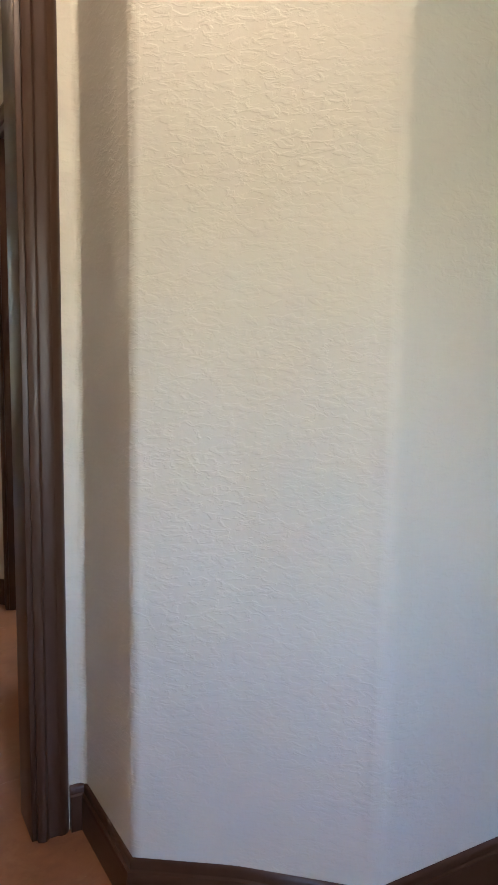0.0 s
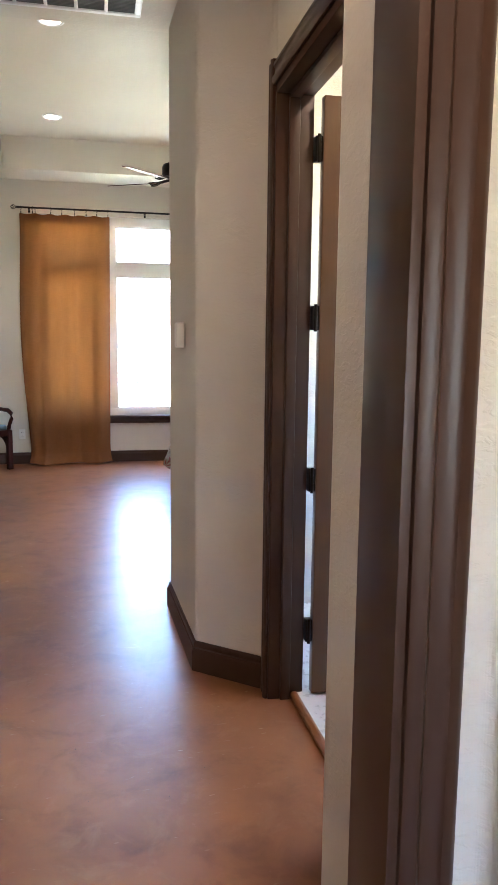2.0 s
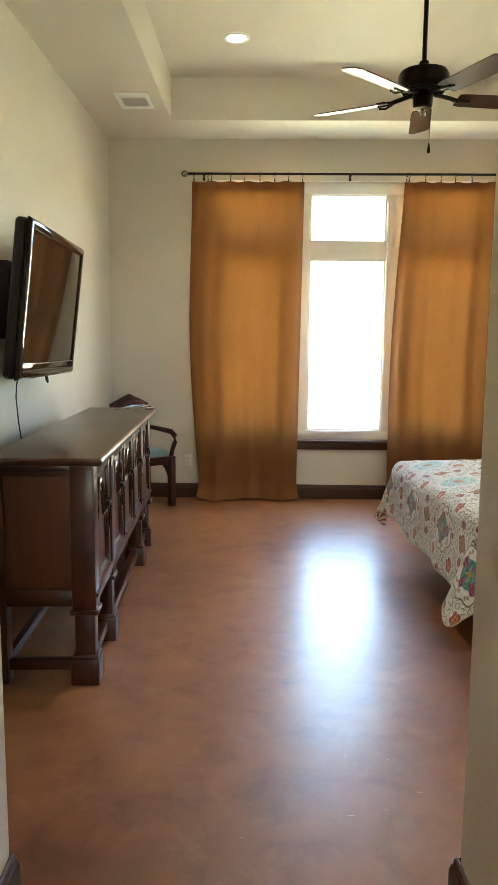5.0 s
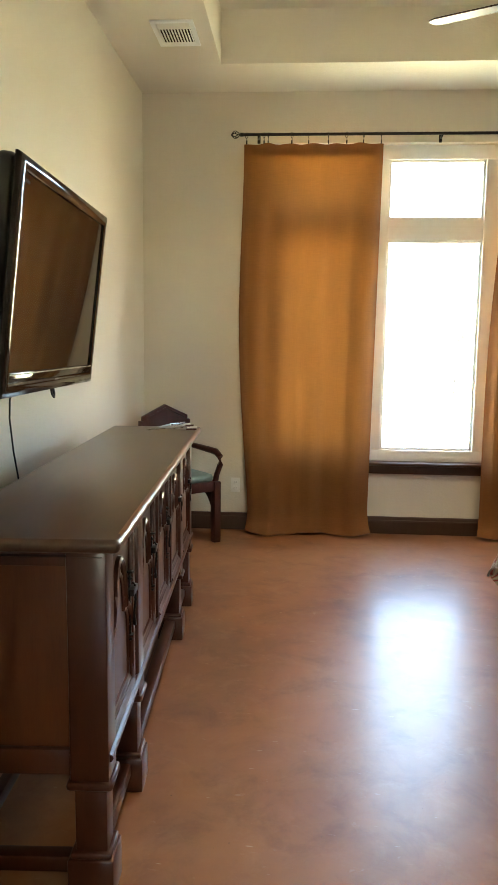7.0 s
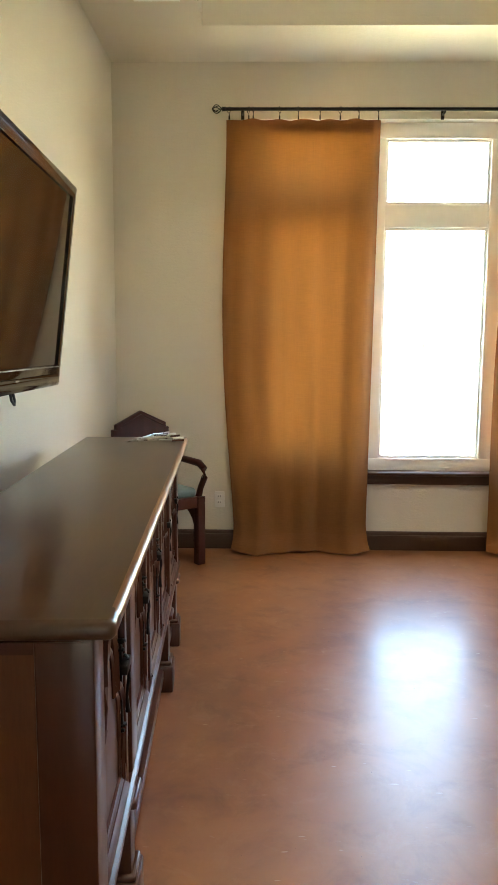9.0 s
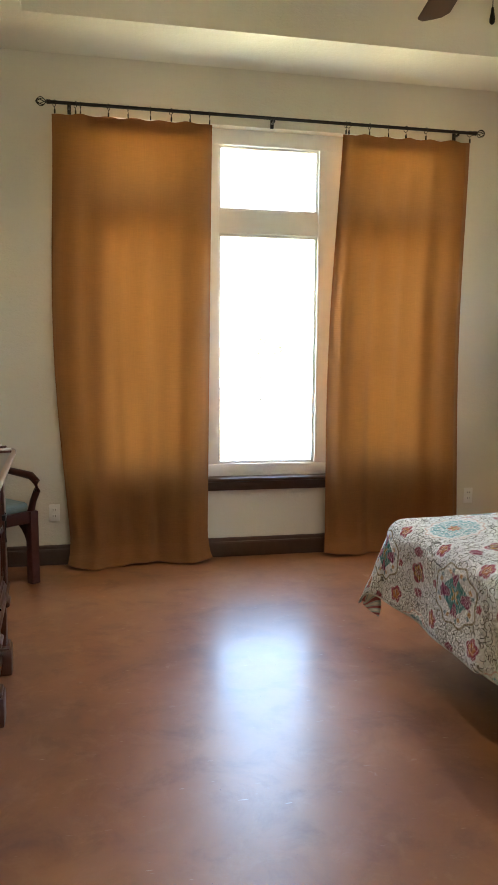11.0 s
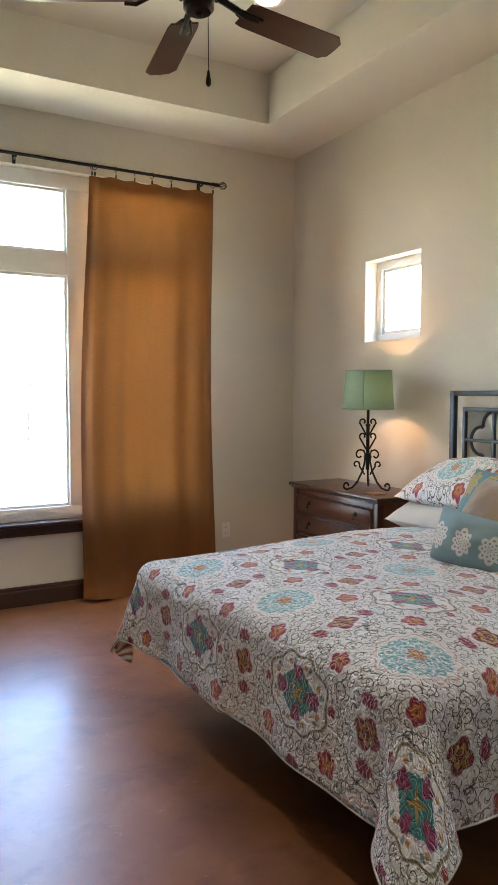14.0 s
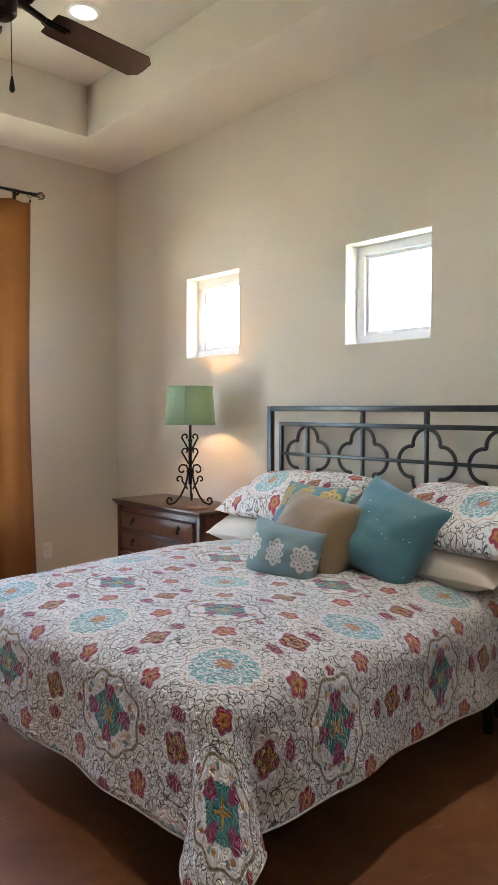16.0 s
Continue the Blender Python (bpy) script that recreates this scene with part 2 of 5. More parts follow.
def lathe(profile, seg=24, centre=(0, 0), bm=None):
    b = bm or bmesh.new()
    rings = []
    for r, z in profile:
        rings.append([b.verts.new((centre[0] + r * math.cos(2 * math.pi * i / seg), centre[1] + r * math.sin(2 * math.pi * i / seg), z)) for i in range(seg)] if r > 1e-5 else [b.verts.new((*centre, z))])
    for a, c in zip(rings, rings[1:]):
        for i in range(seg):
            j = (i + 1) % seg
            if len(a) == 1 and len(c) == 1:
                continue
            if len(a) == 1:
                b.faces.new((a[0], c[j], c[i]))
            elif len(c) == 1:
                b.faces.new((a[i], a[j], c[0]))
            else:
                b.faces.new((a[i], a[j], c[j], c[i]))
    bmesh.ops.recalc_face_normals(b, faces=b.faces)
    return b


def tube(points, radius, seg=8, closed=False, bm=None):
    """A round bar along a line of points; radius may be a list."""
    b = bm or bmesh.new()
    pts = [Vector(p) for p in points]
    n = len(pts)
    rings = []
    ref = Vector((0.13, 0.21, 0.97))
    for i, p in enumerate(pts):
        d = (pts[(i + 1) % n] - pts[i - 1]) if closed else (pts[min(i + 1, n - 1)] - pts[max(i - 1, 0)])
        d.normalize()
        u = d.cross(ref)
        if u.length < 0.05:
            u = d.cross(Vector((1, 0, 0)))
        u.normalize()
        w = d.cross(u)
        r = radius[i] if isinstance(radius, (list, tuple)) else radius
        rings.append([b.verts.new(p + r * (math.cos(2 * math.pi * k / seg) * u + math.sin(2 * math.pi * k / seg) * w)) for k in range(seg)])
    for i in range(n if closed else n - 1):
        a, c = rings[i], rings[(i + 1) % n]
        for k in range(seg):
            b.faces.new((a[k], a[(k + 1) % seg], c[(k + 1) % seg], c[k]))
    if not closed:
        b.faces.new(rings[0][::-1])
        b.faces.new(rings[-1])
    bmesh.ops.recalc_face_normals(b, faces=b.faces)
    return b


def panel(axis, at, thick, a0, a1, z0, z1, holes=()):
    """A wall from a0 to a1 along the other axis, with openings (a, b, z, z) through it."""
    b = bmesh.new()
    us = sorted({a0, a1, *[h[0] for h in holes], *[h[1] for h in holes]})
    zs = sorted({z0, z1, *[h[2] for h in holes], *[h[3] for h in holes]})
    solid = lambda i, k: 0 <= i < len(us) - 1 and 0 <= k < len(zs) - 1 and not any(h[0] < (us[i] + us[i + 1]) / 2 < h[1] and h[2] < (zs[k] + zs[k + 1]) / 2 < h[3] for h in holes)
    cache = {}

    def vert(u, d, z):
        key = (u, d, z)
        if key not in cache:
            cache[key] = b.verts.new((u, at + d, z) if axis == "y" else (at + d, u, z))
        return cache[key]
    for i in range(len(us) - 1):
        for k in range(len(zs) - 1):
            if not solid(i, k):
                continue
            u0, u1, w0, w1 = us[i], us[i + 1], zs[k], zs[k + 1]
            for d in (0, thick):
                b.faces.new([vert(u0, d, w0), vert(u1, d, w0), vert(u1, d, w1), vert(u0, d, w1)])
            for di, dk, q in ((-1, 0, ((u0, w0), (u0, w1))), (1, 0, ((u1, w0), (u1, w1))), (0, -1, ((u0, w0), (u1, w0))), (0, 1, ((u0, w1), (u1, w1)))):
                if not solid(i + di, k + dk):
                    (p, r), (p2, r2) = q
                    b.faces.new([vert(p, 0, r), vert(p2, 0, r2), vert(p2, thick, r2), vert(p, thick, r)])
    bmesh.ops.recalc_face_normals(b, faces=b.faces)
    return b


def moulding(points, profile, closed=False, bm=None):
    """Sweep a profile (outwards, up) along a plan line (x, y, z); outwards is to the right of the line."""
    b = bm or bmesh.new()
    pts = [Vector((p[0], p[1])) for p in points]
    n = len(pts)
    rows = []
    for i, p in enumerate(pts):
        a = (p - pts[i - 1]).normalized() if i or closed else None
        c = (pts[(i + 1) % n] - p).normalized() if i < n - 1 or closed else None
        na = Vector((a.y, -a.x)) if a else None
        nc = Vector((c.y, -c.x)) if c else None
        m = na if nc is None else nc if na is None else (na + nc) / max(0.25, 1 + na.dot(nc))
        rows.append([b.verts.new((p.x + m.x * o, p.y + m.y * o, (points[i][2] if len(points[i]) > 2 else 0) + h)) for o, h in profile])
    k = len(profile)
    for i in range(n if closed else n - 1):
        a, c = rows[i], rows[(i + 1) % n]
        for j in range(k - 1):
            b.faces.new((a[j], c[j], c[j + 1], a[j + 1]))
    if not closed:
        b.faces.new(rows[0])
        b.faces.new(rows[-1][::-1])
    bmesh.ops.recalc_face_normals(b, faces=b.faces)
    return b


# ---- the plan ----
W, E, N, S = -1.16, 3.13, 11.40, 6.38
H, TOP = 3.24, 3.57
TRAY = (-0.523, 2.58, 7.13, 10.867)
DOOR_H = 2.35
HALL_H = 2.955


def structure(name, bm, mat, label, category, smooth=False):
    ob = part(name, bm, mat, None, "", smooth)
    if smooth:
        ob.modifiers.new("normals", "WEIGHTED_NORMAL").keep_sharp = True
    return tagged(ob, label, category, kind="structure")


structure("floor", box((-1.45, 0.1, -0.12), (3.4, 11.62, 0.0)), FLOOR, "glossy reddish-brown stained concrete floor with pale marks", "floor")
structure("wall_north", panel("y", N, 0.22, -1.38, 3.38, 0, 3.9, [(-0.30, 2.31, 0.555, 2.885)]), WALL, "cream textured plaster wall round a wide window", "wall")
# The last two openings are unseen, added for daylight.
structure("wall_east", panel("x", E, 0.25, 0.1, N, 0, 3.9, [(9.948, 10.498, 1.765, 2.312), (8.522, 9.072, 1.765, 2.312), (7.096, 7.646, 1.765, 2.312), (4.5, 5.9, 1.0, 2.3)]), WALL, "cream textured plaster wall with small deep windows", "wall")
structure("wall_west", box((W - 0.2, 6.0, 0), (W, N, 3.9)), WALL, "cream textured plaster wall behind the television", "wall")
right_pier = [(0.77, S), (0.795, 5.567), (1.05, 5.345), (1.05, 5.262), (1.18, 5.262), (1.18, 6.22), (E, 6.22), (E, S)]
structure("wall_south", prism(right_pier, 0, H, 0.022), WALL, "cream textured plaster wall with an angled corner", "wall")
structure("wall_south_west", prism([(W, 6.0), (-0.36, 6.0), (-0.375, 6.36), (W, 6.36)], 0, H, 0.012), WALL, "cream textured plaster wall end at the hall", "wall")
near_block = [(0.79, 3.41), (0.79, 3.54), (0.864, 3.54), (0.864, 4.005), (1.05, 4.015), (1.05, 4.34), (1.18, 4.34), (1.18, 4.1), (E, 4.1), (E, 2.70), (1.375, 2.70), (1.13, 2.915), (0.923, 3.054), (0.911, 3.41)]
structure("wall_hall_east", prism(near_block, 0, H, 0.02), WALL, "cream textured plaster wall with angled corners", "wall")
structure("wall_hall_north", panel("y", 3.41, 0.13, -1.25, 0.79, 0, H, [(-0.32, 0.789, -0.1, DOOR_H + 0.02)]), WALL, "cream textured plaster wall over the hall doorway", "wall")
structure("wall_hall_west", box((-1.45, 0.1, 0), (-1.25, 6.0, H)), WALL, "cream textured plaster hall wall", "wall")
# Out of view; the opening is added to light the near walls with daylight.
structure("wall_rear", panel("y", 0.1, 0.2, -1.45, E, 0, H, [(0.4, 1.1, 0.9, 1.8)]), WALL, "cream textured plaster rear wall with an added opening for daylight", "wall")
structure("wall_over_bath_door", box((1.05, 4.34, DOOR_H + 0.015), (1.18, 5.262, H)), WALL, "cream plaster wall over the bathroom door", "wall")


def ceiling():
    b = bmesh.new()
    x0, x1, y0, y1 = TRAY
    for lo, hi in (((-1.45, S - 0.006, H), (3.38, y0, 3.6)), ((-1.45, 0.1, HALL_H), (3.38, S - 0.006, 3.6)), ((-1.45, y1, H), (3.38, N, 3.6)), ((-1.45, y0, H), (x0, y1, 3.6)), ((x1, y0, H), (3.38, y1, 3.6)), ((x0, y0, TOP), (x1, y1, 3.9)), ((-1.45, 0.1, 3.6), (3.38, N, 3.95))):
        box(lo, hi, 0, 1, b)
    return structure("ceiling", b, CEIL, "cream plaster tray ceiling with a raised middle", "ceiling")


ceiling()
BASE = [(0, 0), (0.018, 0), (0.018, 0.088), (0.015, 0.096), (0.015, 0.103), (0.010, 0.108), (0.009, 0.122), (0.004, 0.131), (0, 0.133)]


def baseboard(line, label="dark brown painted baseboard"):
    structure("baseboard", moulding(line, BASE), TRIM, label, "baseboard", True)


baseboard([(W, 6.36), (W, N), (E, N), (E, S), (0.77, S), (0.795, 5.567), (1.05, 5.345)])
baseboard([(-1.25, 6.0), (-0.36, 6.0), (-0.375, 6.36), (W, 6.36)][::1])
baseboard([(1.05, 4.26), (1.05, 4.015), (0.864, 4.005), (0.864, 3.57)])
baseboard([(0.864, 3.41), (0.911, 3.41), (0.923, 3.054), (1.13, 2.915), (1.375, 2.70), (E, 2.70), (E, 0.3), (-1.25, 0.3), (-1.25, 3.41), (-0.43, 3.41)][::1])

CASING = [(0, 0), (0.0, 0.018), (0.012, 0.024), (0.022, 0.024), (0.03, 0.014), (0.055, 0.013), (0.062, 0.018), (0.075, 0.017), (0.085, 0.010), (0.09, 0.0)]


def bar(profile, length, m, bm=None):
    """A straight moulding: its profile (across, out) swept upwards by length, then posed by m."""
    t = prism(profile, 0, length)
    t.transform(m)
    return merge(bm or bmesh.new(), t)


# ---- doorways ----
def hall_doorway():
    d = thing("door_1", pose(0, 0, 0), "dark brown moulded doorway casing without a door", "door", kind="structure")
    wide = CASING
    part("jamb", box((0.757, 3.402, 0), (0.789, 3.548, DOOR_H), 0.003), TRIM, d)
    part("jamb", box((-0.32, 3.402, 0), (-0.286, 3.548, DOOR_H), 0.003), TRIM, d)
    part("head_jamb", box((-0.286, 3.402, DOOR_H - 0.034), (0.757, 3.548, DOOR_H), 0.003), TRIM, d)
    for y, s in ((3.41, 1), (3.54, -1)):
        for x, k in ((0.772, 1), (-0.301, -1)):
            m = Matrix.Translation((x, y, 0)) @ Matrix.Diagonal((k, -s, 1, 1))
            part("casing", bar(wide, DOOR_H + 0.1, m), TRIM, d)
        m = Matrix.Translation((-0.301, y, DOOR_H - 0.015)) @ Matrix(((0, 0, 1, 0), (0, -s, 0, 0), (1, 0, 0, 0), (0, 0, 0, 1)))
        part("head_casing", bar(wide, 1.073, m), TRIM, d)
    return d


hall_doorway()


def arch_outline(x0, x1, z0, z1, rise, n=10):
    pts = [(x0, z0), (x1, z0)]
    for i in range(n + 1):
        a = math.pi * i / n
        pts.append(((x0 + x1) / 2 + (x1 - x0) / 2 * math.cos(a), z1 - rise + rise * math.sin(a)))
    return pts


def upright(points, y0, y1, bm=None, bevel=0.0):
    """A plate: an outline in x and z, from y0 to y1."""
    t = prism(points, y0, y1)
    if bevel:
        ed = [e for e in t.edges if abs(e.verts[0].co.z - e.verts[1].co.z) < 1e-5]
        bmesh.ops.bevel(t, geom=ed, offset=bevel, segments=2, affect="EDGES", profile=0.5, clamp_overlap=True)
    for v in t.verts:
        v.co = Vector((v.co.x, v.co.z, v.co.y))
    bmesh.ops.recalc_face_normals(t, faces=t.faces)
    return merge(bm or bmesh.new(), t)


def bath_door():
    d = thing("door_2", pose(0, 0, 0), "open dark-stained panel door in a dark brown casing", "door", kind="structure")
    part("jamb", box((1.042, 5.236, 0), (1.186, 5.262, DOOR_H), 0.003), TRIM, d)
    part("jamb", box((1.042, 4.34, 0), (1.186, 4.366, DOOR_H), 0.003), TRIM, d)
    part("head_jamb", box((1.042, 4.366, DOOR_H - 0.03), (1.186, 5.236, DOOR_H + 0.012), 0.003), TRIM, d)
    part("door_stop", box((1.09, 5.222, 0), (1.13, 5.236, DOOR_H - 0.03), 0.003), TRIM, d)
    part("door_stop", box((1.09, 4.366, DOOR_H - 0.046), (1.13, 5.222, DOOR_H - 0.03), 0.003), TRIM, d)
    for y, k in ((5.248, 1), (4.354, -1)):
        m = Matrix.Translation((1.05, y, 0)) @ Matrix(((0, -1, 0, 0), (k, 0, 0, 0), (0, 0, 1, 0), (0, 0, 0, 1)))
        part("casing", bar(CASING, DOOR_H + 0.09, m), TRIM, d)
    m = Matrix.Translation((1.05, 4.354, DOOR_H)) @ Matrix(((0, -1, 0, 0), (0, 0, 1, 0), (1, 0, 0, 0), (0, 0, 0, 1)))
    part("head_casing", bar(CASING, 0.894, m), TRIM, d)
    leaf = part("leaf", box((1.212, 5.196, 0.03), (1.98, 5.236, DOOR_H - 0.036), 0.003), DOORWOOD, d, "dark-stained wooden door leaf")
    x0, x1 = 1.212 + 0.11, 1.98 - 0.11
    for z0, z1, rise in ((1.0, 2.19, 0.09), (0.22, 0.82, 0.0)):
        out = arch_outline(x0, x1, z0, z1, rise) if rise else [(x0, z0), (x1, z0), (x1, z1), (x0, z1)]
        g = 0.03
        inn = arch_outline(x0 + g, x1 - g, z0 + g, z1 - g, rise) if rise else [(x0 + g, z0 + g), (x1 - g, z0 + g), (x1 - g, z1 - g), (x0 + g, z1 - g)]
        line = [(x, 5.196, z) for x, z in out]
        part("panel_moulding", tube(line, 0.011, 6, True), DOORWOOD, leaf)
        part("door_panel", upright(inn, 5.190, 5.197, None, 0.004), DOORWOOD, leaf)
    for z in (0.29, 0.90, 1.52, 2.13):
        h = box((1.186, 5.206, z - 0.045), (1.216, 5.242, z + 0.045), 0.002)
        lathe([(0, z - 0.052), (0.007, z - 0.050), (0.007, z + 0.05), (0, z + 0.052)], 10, (1.198, 5.204), h)
        part("hinge", h, BRONZE, d, "black metal door hinge")
    return d


bath_door()
TILE = plain("pale_bath_tile", (0.62, 0.58, 0.52), 0.3, var=0.06)
structure("floor_bath", box((1.15, 4.1, 0.0), (E, 6.22, 0.022)), TILE, "pale tiled bathroom floor", "floor")
structure("threshold", tube([(1.15, 4.367, 0.012), (1.15, 4.7, 0.013), (1.15, 5.0, 0.013), (1.15, 5.235, 0.012)], 0.017, 10), FLOOR, "rounded red-brown bathroom threshold", "threshold", True)


# ---- windows ----
def north_window():
    w = thing("window_1", pose(0, N, 0), "wide white vinyl window in three lites with transoms", "window", kind="structure")
    x0, x1, z0, z1 = -0.30, 2.31, 0.555, 2.885
    y0, y1 = 0.07, 0.15
    part("frame_head", box((x0, y0, 2.785), (x1, y1, z1), 0.004), WHITE, w)
    part("frame_sill", box((x0, y0, z0), (x1, y1, 0.64), 0.004), WHITE, w)
    lites = ((-0.19, 0.465), (0.658, 1.354), (1.547, 2.20))
    for a, b in ((x0, -0.19), (0.465, 0.658), (1.354, 1.547), (2.20, x1)):
        part("mullion", box((a, y0, 0.64), (b, y1, 2.785), 0.004), WHITE, w)
    for a, b in lites:
        part("transom", box((a, y0 + 0.004, 2.212), (b, y1, 2.364), 0.004), WHITE, w)
        for c, d in ((0.64, 2.212), (2.364, 2.785)):
            e = 0.018
            fr = box((a, y0 + 0.018, c), (b, y1 - 0.02, c + e), 0.002)
            box((a, y0 + 0.018, d - e), (b, y1 - 0.02, d), 0.002, 2, fr)
            box((a, y0 + 0.018, c + e), (a + e, y1 - 0.02, d - e), 0.002, 2, fr)
            box((b - e, y0 + 0.018, c + e), (b, y1 - 0.02, d - e), 0.002, 2, fr)
            part("sash", fr, WHITE, w)
            g = part("pane", box((a + e, 0.118, c + e), (b - e, 0.122, d - e)), GLASS, w)
            g.visible_shadow = False
    part("window_stool", box((x0 - 0.06, -0.045, 0.532), (x1 + 0.06, 0.07, 0.556), 0.006), TRIM, w, "dark brown painted sill board")
    part("apron", box((x0 - 0.03, -0.020, 0.468), (x1 + 0.03, -0.001, 0.532), 0.004), TRIM, w)
    return w


north_window()


def small_window(name, y0, y1, z0=1.765, z1=2.312):
    w = thing(name, pose(E, 0, 0), "small square white window in a deep plaster reveal", "window", "small windows over the bed", "structure")
    a, b, f = 0.10, 0.19, 0.055
    part("frame_bar", box((a, y0, z0), (b, y1, z0 + f), 0.003), WHITE, w)
    part("frame_bar", box((a, y0, z1 - f), (b, y1, z1), 0.003), WHITE, w)
    part("frame_bar", box((a, y0, z0 + f), (b, y0 + f, z1 - f), 0.003), WHITE, w)
    part("frame_bar", box((a, y1 - f, z0 + f), (b, y1, z1 - f), 0.003), WHITE, w)
    e, c = f + 0.022, f
    fr = box((a + 0.014, y0 + c, z0 + c), (b - 0.02, y1 - c, z0 + e), 0.002)
    box((a + 0.014, y0 + c, z1 - e), (b - 0.02, y1 - c, z1 - c), 0.002, 2, fr)
    box((a + 0.014, y0 + c, z0 + e), (b - 0.02, y0 + e, z1 - e), 0.002, 2, fr)
    box((a + 0.014, y1 - e, z0 + e), (b - 0.02, y1 - c, z1 - e), 0.002, 2, fr)
    part("sash", fr, WHITE, w)
    g = part("pane", box((a + 0.04, y0 + e, z0 + e), (a + 0.044, y1 - e, z1 - e)), GLASS, w)
    g.visible_shadow = False
    r = 0.004
    rv = box((0.002, y0, z0), (a, y0 + r, z1))
    box((0.002, y1 - r, z0), (a, y1, z1), 0, 1, rv)
    box((0.002, y0 + r, z0), (a, y1 - r, z0 + r), 0, 1, rv)
    box((0.002, y0 + r, z1 - r), (a, y1 - r, z1), 0, 1, rv)
    part("reveal", rv, REVEAL, w)
    return w


small_window("window_2", 9.948, 10.498)
small_window("window_3", 8.522, 9.072)
# Unseen third window, assumed by symmetry, added to brighten the west wall.
small_window("unseen_window_4", 7.096, 7.646)
# Unseen bathroom window, added so daylight shows through the door gap.
small_window("unseen_window_5", 4.5, 5.9, 1.0, 2.3)

# ---- outside ----
GRASS = plain("dry_grass", (0.38, 0.365, 0.235), 0.9, var=0.3, scale=0.4)
structure("ground", box((-400, -300, -0.5), (400, 600, -0.16)), GRASS, "pale dry grass field", "ground")
ROOF = plain("roof_metal", (0.35, 0.33, 0.3), 0.6)
# Added slab, unseen: blocks sun, and reaches south to shade the rear opening.
structure("roof", box((-2.0, -2.8, 3.96), (3.9, 12.2, 4.1)), ROOF, "plain unseen roof slab that keeps the sun out of the house", "roof")


# ---- curtains ----
def curtain(xl, xr, seed, label):
    rng = random.Random(seed)
    c = thing("curtain", pose(0, 0, 0), label, "curtain", "curtains at the wide window")
    ph = [rng.uniform(0, 6.28) for _ in range(6)]
    cols, rows = 90, 90

    def at(u, s):
        z = 2.862 * (1 - s)
        a = xl[0] + (xl[1] - xl[0]) * s + xl[2] * math.sin(math.pi * s) ** 1.5
        b = xr[0] + (xr[1] - xr[0]) * s + xr[2] * math.sin(math.pi * s) ** 1.5
        grow = 0.35 + 0.65 * min(1, s * 2.5)
        f = 0.015 * math.sin(u * 19 + ph[0] + 0.8 * math.sin(3 * s + ph[1])) + 0.010 * math.sin(u * 37 + ph[2] + 1.5 * s) + 0.016 * math.sin(u * 8 + ph[3])
        x = a + (b - a) * u + 0.006 * math.sin(u * 30 + ph[4])
        y = 11.315 + f * grow
        if u < 0.06:
            y += 0.03 * (1 - u / 0.06)
        if u > 0.95:
            y += 0.025 * (u - 0.95) / 0.05
        if s < 0.03:
            z -= 0.012 * (0.5 - 0.5 * math.cos(u * 2 * math.pi * 6.0)) * (1 - s / 0.03)
        if s > 0.92:
            k = (s - 0.92) / 0.08
            sag = 0.5 + 0.5 * math.sin(u * 7 + ph[5])
            y -= k * k * (0.035 + 0.05 * sag)
            z += k * k * (0.006 + 0.022 * (0.5 + 0.5 * math.sin(u * 11 + ph[2])))
            x += (u - 0.5) * 0.05 * k * k
            z += 0.01 * math.sin(k * 9 + u * 5) * k
        return Vector((x, y, max(z, 0.006)))

    def sheet(s0, s1, n, push=0.0, u0=0.0, u1=1.0, m=cols):
        b = bmesh.new()
        g = [[b.verts.new(at(u0 + (u1 - u0) * i / m, s0 + (s1 - s0) * j / n) + Vector((0, push, 0))) for i in range(m + 1)] for j in range(n + 1)]
        for j in range(n):
            for i in range(m):
                b.faces.new((g[j][i], g[j][i + 1], g[j + 1][i + 1], g[j + 1][i]))
        return b
    part("drape", sheet(0.0, 1.0, rows), CURTAIN, c)
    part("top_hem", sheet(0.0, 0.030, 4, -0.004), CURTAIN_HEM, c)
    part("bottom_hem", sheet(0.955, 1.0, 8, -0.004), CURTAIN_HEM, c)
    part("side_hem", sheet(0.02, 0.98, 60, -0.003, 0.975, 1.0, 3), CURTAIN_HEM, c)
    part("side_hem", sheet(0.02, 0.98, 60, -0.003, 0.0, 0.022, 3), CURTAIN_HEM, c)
    return c


curtain((-0.40, -0.335, -0.055), (0.59, 0.56, 0.0), 3, "rust-brown cloth curtain backlit and puddling on the floor")
curtain((1.475, 1.40, -0.035), (2.40, 2.43, -0.03), 8, "rust-brown cloth curtain backlit beside the bed")


